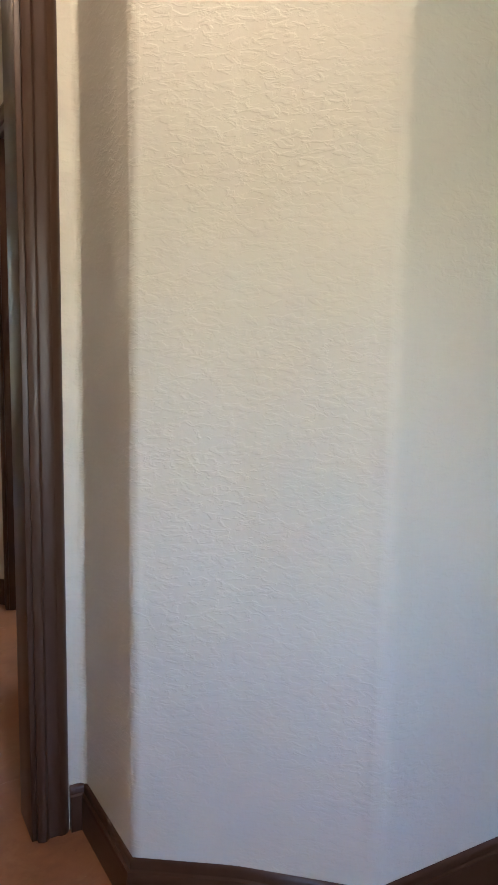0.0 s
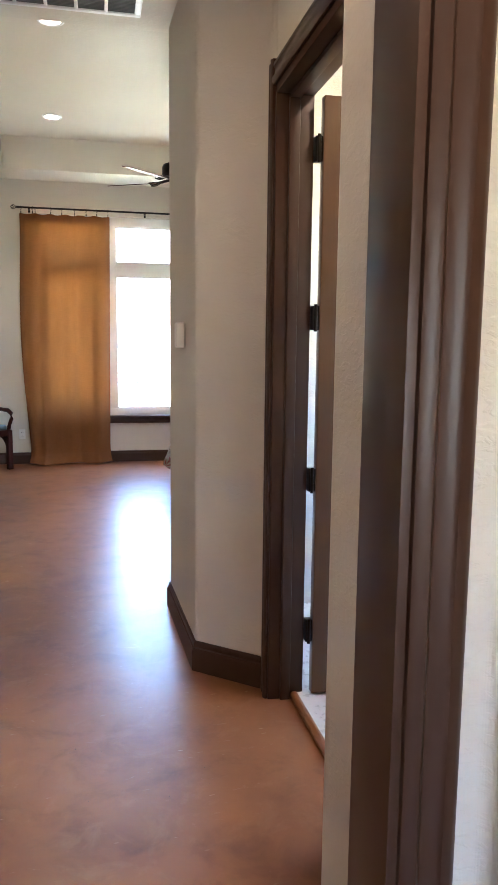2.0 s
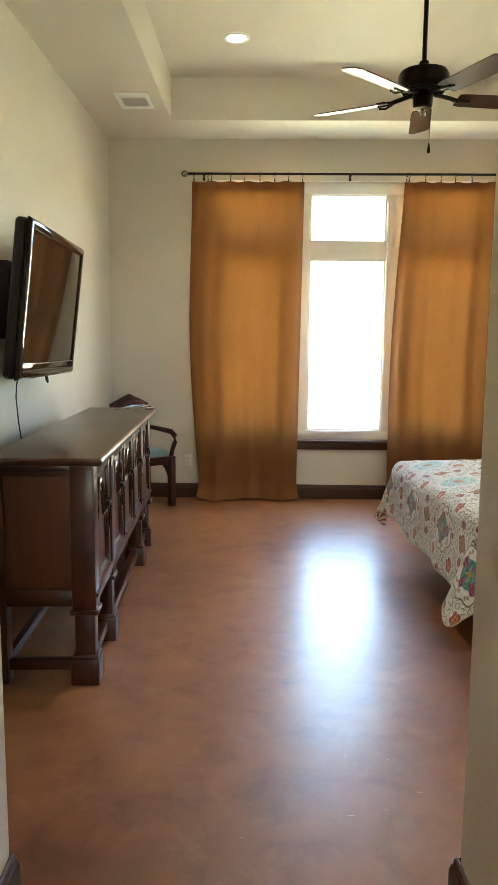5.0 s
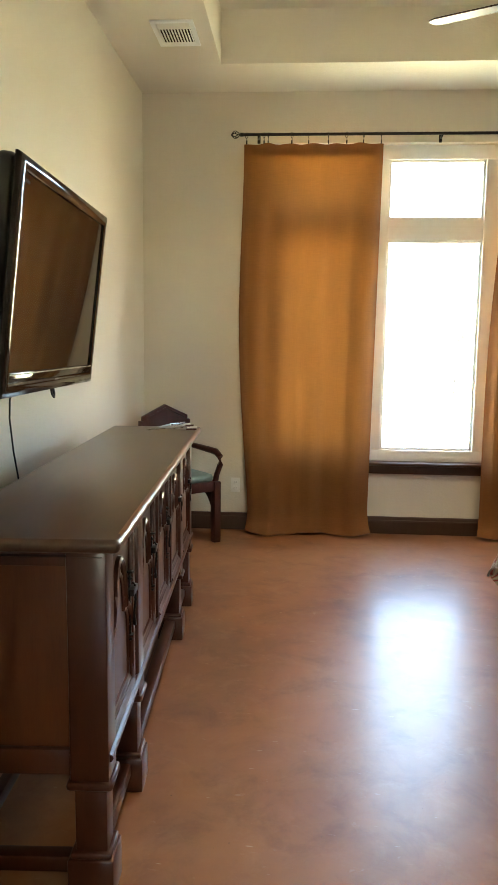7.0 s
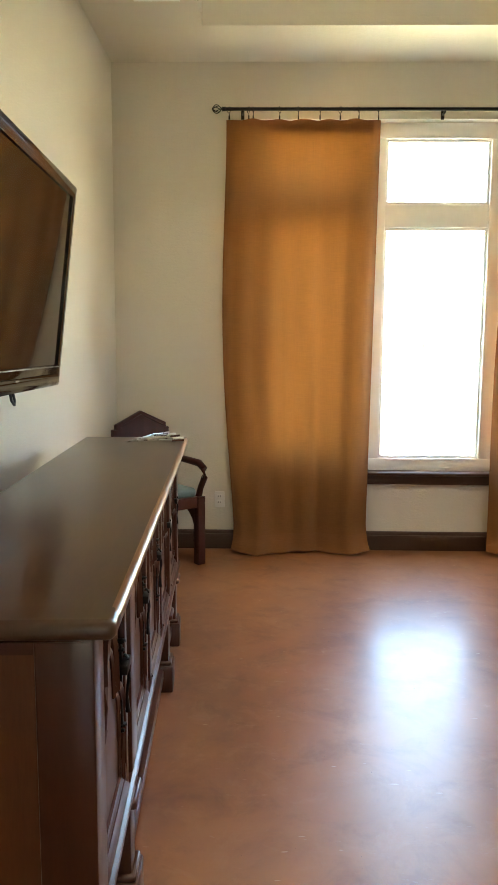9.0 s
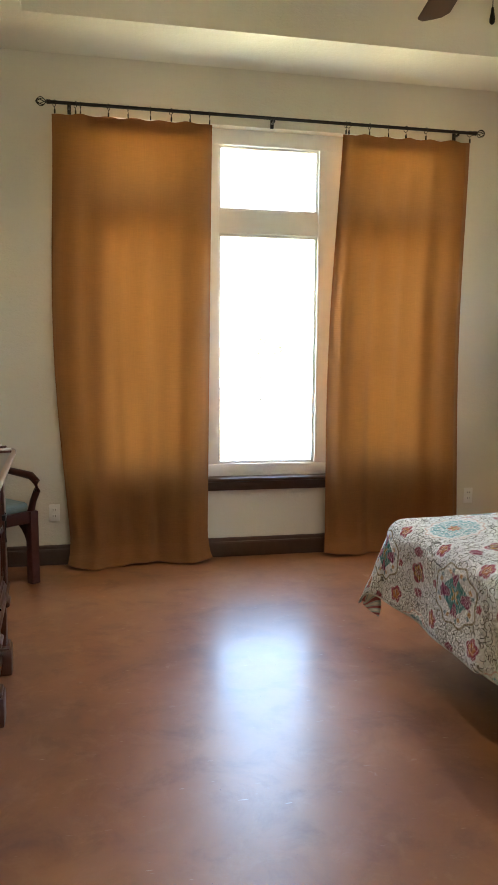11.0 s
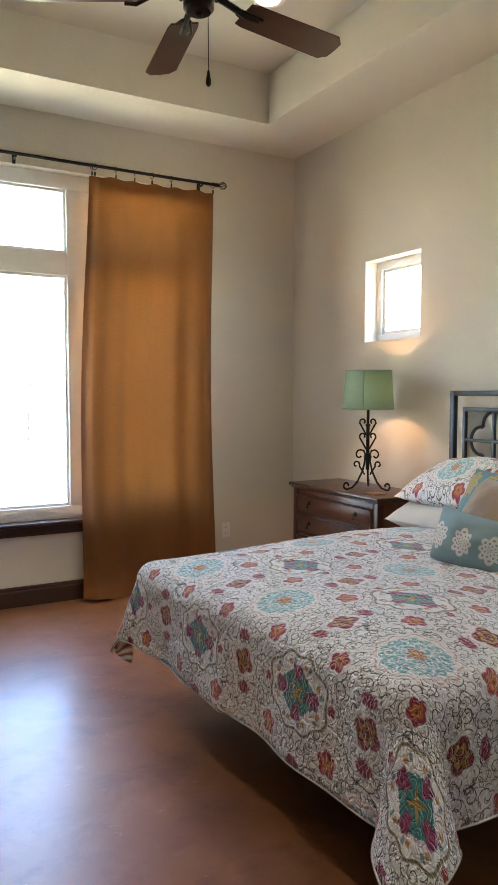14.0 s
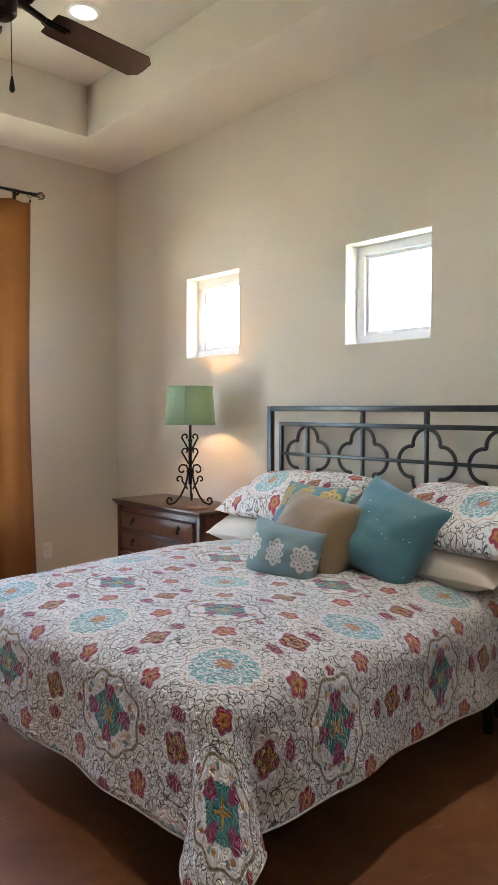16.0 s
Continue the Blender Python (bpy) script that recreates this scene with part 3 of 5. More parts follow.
def curtain_rod():
    z, y = 2.925, 11.325
    r = thing("curtain_rod", pose(0, 0, 0), "black iron curtain rod with basket finials", "curtain rod")
    part("rod", tube([(-0.42, y, z), (1.0, y, z), (2.42, y, z)], 0.0105, 12), IRON, r)
    for x, k in ((-0.42, -1), (2.42, 1)):
        f = part("finial", lathe([(0, -0.012), (0.016, -0.01), (0.012, 0.0), (0.016, 0.008), (0.008, 0.014), (0, 0.016)], 12), IRON, r)
        f.matrix_local = Matrix.Translation((x, y, z)) @ pose(0, 0, 0, 0, 90 * k, 0)
        wires = bmesh.new()
        for i in range(6):
            a = 2 * math.pi * i / 6
            pts = []
            for j in range(9):
                q = j / 8
                rr = 0.026 * math.sin(math.pi * q) ** 0.8
                tw = a + q * 1.2
                pts.append((rr * math.cos(tw), rr * math.sin(tw), 0.014 + 0.062 * q))
            tube(pts, 0.0028, 5, False, wires)
        part("finial_basket", wires, IRON, f)
    for x in (-0.30, 1.0, 2.30):
        b = box((x - 0.011, y + 0.06, z - 0.045), (x + 0.011, N, z + 0.02), 0.003)
        box((x - 0.006, y - 0.004, z - 0.022), (x + 0.006, y + 0.062, z - 0.010), 0.002, 2, b)
        part("bracket", b, IRON, r)
    return r


curtain_rod()


def curtain_ring():
    r = thing("curtain_ring", pose(0, 11.325, 2.925), "black iron curtain clip ring", "curtain ring", "rings on the curtain rod")
    part("hoop", tube([(0, 0.019 * math.cos(a), -0.006 + 0.019 * math.sin(a)) for a in [2 * math.pi * i / 16 for i in range(16)]], 0.0022, 6, True), IRON, r)
    c = box((-0.004, -0.006, -0.066), (0.004, 0.004, -0.04), 0.0015)
    tube([(0, 0, -0.024), (0.002, 0, -0.034), (0, 0, -0.042)], 0.0018, 6, False, c)
    part("clip", c, IRON, r)
    return r


first_ring = curtain_ring()
xs = [-0.385, -0.26, -0.23, -0.06, 0.06, 0.20, 0.33, 0.45, 0.575, 1.49, 1.51, 1.655, 1.79, 1.915, 2.06, 2.27, 2.385]
for i, x in enumerate(xs):
    m = pose(x, 11.325, 2.925, 0, 0, random.uniform(-50, 50))
    if i == 0:
        first_ring.matrix_world = m
    else:
        copy_thing(first_ring, m)


# ---- ceiling fixtures ----
def can_light(x, y, z):
    c = thing("recessed_light", pose(x, y, z), "round white recessed ceiling light, lit", "ceiling light", "recessed lights")
    part("trim_ring", lathe([(0.066, -0.001), (0.066, -0.008), (0.078, -0.012), (0.092, -0.007), (0.095, -0.001)], 32), WHITE, c)
    part("lens", lathe([(0, -0.004), (0.066, -0.004), (0.066, -0.002), (0, -0.002)], 32), CANGLOW, c, "glowing warm lens")
    return c


# Fittings for every down light, the unseen and assumed ones too.
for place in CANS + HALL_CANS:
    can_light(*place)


def register():
    v = thing("ceiling_vent", pose(-0.735, 10.375, H), "white metal ceiling register with slots", "vent")
    w, h = 0.125, 0.175
    f = bmesh.new()
    for lo, hi in (((-w, -h, -0.012), (w, -h + 0.03, -0.001)), ((-w, h - 0.03, -0.012), (w, h, -0.001)), ((-w, -h + 0.03, -0.012), (-w + 0.03, h - 0.03, -0.001)), ((w - 0.03, -h + 0.03, -0.012), (w, h - 0.03, -0.001))):
        box(lo, hi, 0.004, 2, f)
    part("frame", f, WHITE, v)
    # Near-black sheet standing in for the shade inside the duct.
    part("backing", box((-w + 0.03, -h + 0.03, -0.004), (w - 0.03, h - 0.03, -0.002)), DARKHOLE, v)
    part("damper_plate", box((-w + 0.03, -h + 0.03, -0.010), (w - 0.03, -h + 0.11, -0.005), 0.001), PLASTIC, v)
    for i in range(11):
        x = -w + 0.036 + i * (2 * w - 0.072) / 10
        part("slat", box((x - 0.003, -h + 0.11, -0.011), (x + 0.003, h - 0.05, -0.004)), WHITE, v)
    part("end_plate", box((-w + 0.03, h - 0.05, -0.010), (w - 0.03, h - 0.03, -0.005), 0.001), WHITE, v)
    return v


register()


def return_grille():
    v = thing("return_grille", pose(0.27, 5.92, HALL_H), "white metal return air grille with dark filter bays", "vent")
    w, h = 0.355, 0.33
    for lo, hi in (((-w, -h, -0.014), (w, -h + 0.03, -0.001)), ((-w, h - 0.03, -0.014), (w, h, -0.001)), ((-w, -h + 0.03, -0.014), (-w + 0.03, h - 0.03, -0.001)), ((w - 0.03, -h + 0.03, -0.014), (w, h - 0.03, -0.001))):
        part("frame_bar", box(lo, hi, 0.004), WHITE, v)
    part("filter", box((-w + 0.03, -h + 0.03, -0.004), (w - 0.03, h - 0.03, -0.002)), plain("filter_grey", (0.10, 0.105, 0.11), 0.8), v, "dark grey filter")
    for x in (-0.21, -0.075, 0.06, 0.195):
        part("divider", box((x - 0.008, -h + 0.03, -0.013), (x + 0.008, h - 0.03, -0.004), 0.002), WHITE, v)
    fin_grey = plain("fin_grey", (0.16, 0.165, 0.17), 0.5)
    for i in range(44):
        y = -h + 0.037 + i * (2 * h - 0.074) / 43
        part("fin", box((-w + 0.03, y - 0.0015, -0.010), (w - 0.03, y + 0.0015, -0.005)), fin_grey, v)
    return v


return_grille()


def ceiling_fan():
    f = thing("ceiling_fan", pose(1.10, 8.83, 0), "dark bronze ceiling fan with five walnut blades", "ceiling fan")
    part("canopy", lathe([(0, 3.568), (0.072, 3.568), (0.076, 3.545), (0.062, 3.515), (0.040, 3.500), (0.018, 3.492), (0, 3.492)], 28), BRONZE, f)
    part("downrod", tube([(0, 0, 3.495), (0, 0, 3.2), (0, 0, 2.93)], 0.0125, 12), BRONZE, f)
    part("motor", lathe([(0, 2.945), (0.025, 2.945), (0.03, 2.915), (0.085, 2.905), (0.125, 2.89), (0.135, 2.87), (0.135, 2.815), (0.118, 2.795), (0.06, 2.787), (0, 2.787)], 36), BRONZE, f)
    vents = bmesh.new()
    for i in range(36):
        a = 2 * math.pi * i / 36
        t = box((0.075, -0.0035, 2.786), (0.112, 0.0035, 2.796))
        t.transform(Matrix.Rotation(a, 4, "Z"))
        merge(vents, t)
    part("vent_ribs", vents, BRONZE, f)
    part("switch_housing", lathe([(0, 2.79), (0.052, 2.79), (0.055, 2.765), (0.052, 2.715), (0.042, 2.705), (0.012, 2.702), (0.008, 2.694), (0, 2.694)], 28), BRONZE, f)
    blade_wood = wood("fan_blade_walnut", (0.045, 0.017, 0.010), (0.085, 0.032, 0.018), 0.35, scale=(1.2, 9, 9), coat=0.0, spec=0.3, relief=0.0)
    for k in range(5):
        a = radians(8 + 72 * k)
        out = [(0.19, -0.052), (0.22, -0.058), (0.60, -0.066), (0.618, -0.050), (0.63, -0.040), (0.633, 0.0), (0.63, 0.040), (0.618, 0.050), (0.60, 0.066), (0.22, 0.058), (0.19, 0.052)]
        t = prism(out, -0.003, 0.003)
        b = part("blade", t, blade_wood, f)
        b.matrix_local = Matrix.Translation((0, 0, 2.757)) @ Matrix.Rotation(a, 4, "Z") @ Matrix.Rotation(radians(-12), 4, "X")
        arm = bmesh.new()
        tube([(0.05, 0, 2.782), (0.11, 0, 2.772), (0.16, 0, 2.762), (0.2, 0, 2.752)], 0.012, 8, False, arm)
        for y in (-0.03, 0.0, 0.03):
            tube([(0.17, y * 0.4, 2.757), (0.215, y, 2.7505 + y * 0.21), (0.255, y * 0.85, 2.7505 + y * 0.18)], 0.007, 6, False, arm)
        iron = part("blade_iron", arm, BRONZE, f)
        iron.matrix_local = Matrix.Rotation(a, 4, "Z")
    part("pull_chain", tube([(0.045, 0.02, 2.73), (0.046, 0.02, 2.62), (0.046, 0.02, 2.53)], 0.0016, 6), BRONZE, f)
    part("pull_knob", lathe([(0, 2.532), (0.004, 2.53), (0.006, 2.515), (0.0095, 2.495), (0.009, 2.484), (0.004, 2.478), (0, 2.477)], 14, (0.046, 0.02)), BRONZE, f)
    return f


ceiling_fan()


# ---- wall fittings ----
def outlet(m):
    o = thing("outlet", m, "white duplex wall outlet with cover plate", "outlet", "wall outlets")
    part("cover_plate", box((-0.035, -0.006, -0.057), (0.035, 0, 0.057), 0.003), PLASTIC, o)
    for z in (-0.021, 0.021):
        p = part("socket", box((-0.017, -0.009, z - 0.014), (0.017, -0.005, z + 0.014), 0.003), PLASTIC, o)
        # Near-black slivers set on the face for the shade in the slot openings.
        sl = box((-0.009, -0.0096, z - 0.004), (-0.006, -0.0085, z + 0.007))
        box((0.006, -0.0096, z - 0.004), (0.009, -0.0085, z + 0.007), 0, 1, sl)
        part("slots", sl, DARKHOLE, p)
    return o


first_outlet = outlet(pose(-0.45, N, 0.35))
copy_thing(first_outlet, pose(2.526, N, 0.375))


def thermostat():
    m = Matrix.Translation((0.7818, 5.88, 1.458)) @ pose(0, 0, 0, 0, 0, -91.8)
    t = thing("thermostat", m, "small white wall thermostat with rounded cover", "thermostat")
    body = upright([(-0.062, -0.054), (-0.05, -0.058), (0.05, -0.058), (0.062, -0.054), (0.066, 0), (0.062, 0.054), (0.05, 0.058), (-0.05, 0.058), (-0.062, 0.054), (-0.066, 0)], -0.034, 0.0, None, 0.006)
    part("case", body, PLASTIC, t)
    part("recess", box((-0.05, -0.0365, -0.035), (-0.005, -0.033, 0.035), 0.001), plain("display_grey", (0.45, 0.46, 0.44), 0.2), t, "grey display window")
    part("front_cover", upright([(0.002, -0.05), (0.058, -0.05), (0.061, 0), (0.058, 0.05), (0.002, 0.05)], -0.041, -0.034, None, 0.003), PLASTIC, t)
    return t


thermostat()


# ---- television ----
def television():
    t = thing("television", pose(0, 0, 0), "large black flat television tilted forward on the wall", "television")
    bezel = plain("black_gloss_bezel", (0.012, 0.009, 0.008), 0.09, var=0.05, bumpy=0.02)
    screen, nt, b = material("lcd_screen")
    b.inputs["Base Color"].default_value = (0.016, 0.012, 0.010, 1)
    nt.links.new(grey(nt, noise_tex(nt, coords(nt), 3, 3), 0.3, 0.7, 0.02, 0.05), b.inputs["Roughness"])
    back = plain("matt_black_plastic", (0.012, 0.012, 0.013), 0.5)
    wd, ht = 1.175, 0.775
    m = Matrix.Translation((-0.955, 8.725, 1.245)) @ Matrix.Rotation(radians(2.4), 4, "Z") @ Matrix.Rotation(radians(6.8), 4, "Y") @ Matrix(((0, 0, 1, 0), (1, 0, 0, 0), (0, 1, 0, 0), (0, 0, 0, 1)))

    def put(name, bm, mat, parent=t, label=""):
        bm.transform(m)
        return part(name, bm, mat, parent, label)
    # local: x along the wall, y up, z out from the wall
    w = wd / 2
    rim = [(0, -0.012), (0.0, 0.010), (0.010, 0.014), (0.034, 0.013), (0.045, 0.008), (0.050, -0.004), (0.050, -0.012)]
    a, c, d = w - 0.05, 0.05, ht - 0.05
    put("bezel", moulding([(-a, c), (a, c), (a, d), (-a, d)], rim, True), bezel)
    put("chin", box((-a, c, -0.012), (a, 0.085, 0.0105), 0.003), bezel)
    put("screen", box((-w + 0.05, 0.085, -0.008), (w - 0.05, ht - 0.05, 0.004)), screen, t, "dark glossy screen")
    put("bezel_line", box((-w + 0.05, 0.078, 0.0125), (w - 0.05, 0.082, 0.014)), plain("grey_trim_line", (0.25, 0.25, 0.24), 0.3), t)
    put("rear_case", box((-w + 0.003, 0.003, -0.075), (w - 0.003, ht - 0.003, -0.0125), 0.022, 4), back)
    put("brand_mark", box((-0.02, 0.038, 0.012), (0.02, 0.046, 0.0135)), plain("mark_grey", (0.2, 0.2, 0.2), 0.4), t)
    put("sticker", box((-w + 0.02, ht - 0.085, 0.012), (-w + 0.085, ht - 0.075, 0.0128)), DARKHOLE, t)
    put("strap_loop", tube([(0.10, 0.01, -0.04), (0.10, -0.03, -0.03), (0.12, -0.045, -0.025), (0.135, -0.03, -0.03), (0.125, 0.01, -0.04)], 0.005, 6), back, t)
    part("mount", box((W, 8.45, 1.45), (W + 0.10, 8.9, 1.85), 0.006), back, t, "black steel wall mount")
    return t


television()


def tv_cable():
    pts = [(-1.08, 8.70, 1.30), (-1.13, 8.72, 1.2), (-1.148, 8.755, 1.12), (-1.15, 8.79, 0.98), (-1.15, 8.84, 0.84), (-1.15, 8.88, 0.76), (-1.148, 8.92, 0.6)]
    tagged(part("power_cable", tube(pts, 0.004, 6), IRON), "thin black cable hanging below the television", "cable")


tv_cable()


# ---- sideboard ----
def trefoil_arch(x0, x1, z0, z1, n=6):
    """A pointed, lobed opening outline."""
    c, h = (x0 + x1) / 2, (x1 - x0) / 2
    pts = [(x0, z0), (x1, z0)]
    zs = z1 - h * 1.75
    for i in range(n + 1):
        a = math.pi / 2 * i / n
        pts.append((c + h * 0.52 + h * 0.48 * math.cos(a) * 1.0, zs + h * 0.55 * math.sin(a)))
    for i in range(1, 2 * n):
        a = math.pi * i / (2 * n)
        pts.append((c + h * 0.52 * math.cos(a), zs + h * 0.55 + h * 1.0 * math.sin(a)))
    for i in range(n + 1):
        a = math.pi / 2 * (1 - i / n)
        pts.append((c - h * 0.52 - h * 0.48 * math.cos(a), zs + h * 0.55 * math.sin(a)))
    return pts


def sideboard():
    L, D, T = 2.37, 0.49, 0.977
    s = thing("sideboard", pose(-0.378, 7.49, 0, 0, 0, 3.15), "long dark carved wooden sideboard with arched cupboard doors", "sideboard")
    fx = -0.055
    bx = -D + 0.01
    # local: y along the length, x = 0 at the front edge of the top, minus towards the wall
    top = box((-D, 0, T - 0.034), (0, L, T), 0.0145, 5)
    part("top", top, DARKTOP, s, "worn dark wooden top")
    edge = [(-0.0125, y, T - 0.013) for y in (0.03, 0.07, L / 2, L - 0.07, L - 0.03)]
    part("front_edge", tube(edge, [0.011, 0.0135, 0.0138, 0.0135, 0.011], 10), WORN, s, "rubbed brown front edge")
    part("cornice", moulding([(bx, 0.075, T - 0.062), (bx, 0.07, T - 0.062), (fx, 0.07, T - 0.062), (fx, L - 0.07, T - 0.062), (bx, L - 0.07, T - 0.062)][1:][::-1], [(0, 0), (0.01, 0.004), (0.014, 0.016), (0.026, 0.024), (0.03, 0.03), (0, 0.03)]), DARK, s)
    ys = [0.08, 0.535, 0.98, 1.39, 1.835, 2.29]
    legs = [0.08, 0.58, 1.79, 2.29]
    post = 0.092
    # carcass
    part("carcass", box((bx, 0.10, 0.345), (fx - 0.03, L - 0.10, T - 0.034), 0.003), DARKV, s)
    part("bottom_rail", box((fx - 0.03, 0.08, 0.34), (fx + 0.004, L - 0.08, 0.385), 0.006), DARK, s)
    part("sill_moulding", tube([(fx + 0.006, 0.08, 0.388), (fx + 0.006, L / 2, 0.388), (fx + 0.006, L - 0.08, 0.388)], 0.012, 8), DARK, s)
    part("top_rail", box((fx - 0.03, 0.08, T - 0.10), (fx, L - 0.08, T - 0.034), 0.003), DARK, s)
    # near and far ends: stiles, rails and a sunk panel
    for y, k in ((0.08, 1), (L - 0.08, -1)):
        a, b = sorted((y, y + k * 0.02))
        part("end_rail", box((bx, a, T - 0.088), (fx - post, b, T - 0.0325), 0.002), DARK, s)
        part("end_rail", box((bx, a, 0.34), (fx - post, b, 0.408), 0.003), DARK, s)
        part("end_panel", box((bx, min(y + k * 0.0165, y + k * 0.02), 0.408), (fx - post, max(y + k * 0.0165, y + k * 0.02), T - 0.088)), DARKV, s)
        part("back_post", box((bx - 0.004, a - 0.004, 0.0), (bx + 0.06, b + 0.05 * (1 if k > 0 else 0) + 0.004, T - 0.034), 0.004), DARK, s)
    for i, y in enumerate(legs):
        y0 = y - 0.008 if i == 0 else y - post / 2 if i in (1, 2) else y - post + 0.008
        y1 = y0 + post
        st = bmesh.new()
        box((fx - post, y0, 0.325), (fx + 0.008, y1, T - 0.034), 0.005, 2, st)
        part("stile", st, DARK, s)
        leg = part("leg", box((fx - post + 0.008, y0 + 0.008, 0.11), (fx, y1 - 0.008, 0.315), 0.006), DARK, s)
        part("collar", box((fx - post - 0.010, y0 - 0.010, 0.304), (fx + 0.018, y1 + 0.010, 0.328), 0.010, 3), DARK, leg)
        part("foot_collar", box((fx - post - 0.004, y0 - 0.004, 0.112), (fx + 0.012, y1 + 0.004, 0.130), 0.007, 3), DARK, leg)
        part("foot", box((fx - post - 0.010, y0 - 0.010, 0.0), (fx + 0.018, y1 + 0.010, 0.114), 0.006), DARK, leg)
    part("front_stretcher", box((fx - 0.07, 0.16, 0.055), (fx - 0.02, L - 0.16, 0.10), 0.006), DARK, s)
    part("rear_stretcher", box((bx + 0.015, 0.1, 0.055), (bx + 0.05, L - 0.1, 0.10), 0.006), DARK, s)
    for y in (0.095, L - 0.14):
        part("side_stretcher", box((bx + 0.05, y, 0.055), (fx - post - 0.012, y + 0.045, 0.10), 0.006), DARK, s)
    # five arched doors
    for i in range(5):
        a, b = ys[i] + 0.045, ys[i + 1] - 0.045
        z0, z1 = 0.415, T - 0.105
        d = part("door", box((fx - 0.030, a - 0.02, z0 - 0.01), (fx - 0.012, b + 0.02, z1 + 0.02), 0.002), DARKV, s)
        out = [(y, z) for y, z in trefoil_arch(a + 0.02, b - 0.02, z0, z1)]
        rim = tube([(fx - 0.008, y, z) for y, z in out], 0.011, 6, True)
        part("arch_moulding", rim, DARK, d)
        inner = [(y, z) for y, z in trefoil_arch(a + 0.055, b - 0.055, z0 + 0.03, z1 - 0.05)]
        part("inner_arch", tube([(fx - 0.010, y, z) for y, z in inner], 0.007, 6, True), DARK, d)
        ledge = prism([(fx - 0.02, z0 - 0.03), (fx + 0.008, z0 - 0.03), (fx + 0.008, z0 - 0.012), (fx - 0.012, z0 + 0.022), (fx - 0.02, z0 + 0.022)], a + 0.01, b - 0.01)
        for q in ledge.verts:
            q.co = Vector((q.co.x, q.co.z, q.co.y))
        bmesh.ops.recalc_face_normals(ledge, faces=ledge.faces)
        part("door_sill", ledge, DARK, d)
        for y in (a + 0.004, b - 0.004):
            part("pilaster", box((fx - 0.02, y - 0.014, z0 - 0.02), (fx + 0.003, y + 0.014, z1 + 0.03), 0.005), DARK, d)
        hy = b - 0.03
        h = box((fx - 0.008, hy - 0.007, 0.56), (fx - 0.002, hy + 0.007, 0.745), 0.002)
        for z, r in ((0.755, 0.011), (0.735, 0.008), (0.56, 0.010), (0.545, 0.006)):
            lathe([(0, z - 0.006), (r, z - 0.002), (r, z + 0.002), (0, z + 0.006)], 8, (fx - 0.004, hy), h)
        tube([(fx + 0.002, hy, 0.725), (fx + 0.011, hy, 0.715), (fx + 0.012, hy, 0.67), (fx + 0.007, hy, 0.63), (fx + 0.009, hy, 0.59)], [0.0035, 0.003, 0.0045, 0.003, 0.006], 8, False, h)
        part("drop_handle", h, IRON, d, "black iron drop handle")
        part("latch", box((fx - 0.004, hy - 0.035, 0.69), (fx + 0.014, hy + 0.03, 0.712), 0.003), IRON, d)
    return s


sideboard()


def curtain_wands():
    t = thing("curtain_wands", pose(-0.66, 9.60, 0.981), "bundle of thin steel rods with white handles", "rods")
    rng = random.Random(4)
    for i in range(5):
        a = radians(20 + 13 * i + rng.uniform(-4, 4))
        d = Vector((math.cos(a), math.sin(a), 0))
        p = Vector((-0.10 + 0.015 * i, -0.02 + 0.01 * i, 0.004 + 0.003 * i))
        rod = part("rod", tube([p, p + d * 0.12 + Vector((0, 0, 0.006)), p + d * 0.22], 0.0028, 6), STEEL, t)
        part("handle", tube([p + d * 0.21, p + d * 0.25, p + d * 0.265], 0.0048, 8), PLASTIC if i % 2 else DARK, rod)
    return t


curtain_wands()


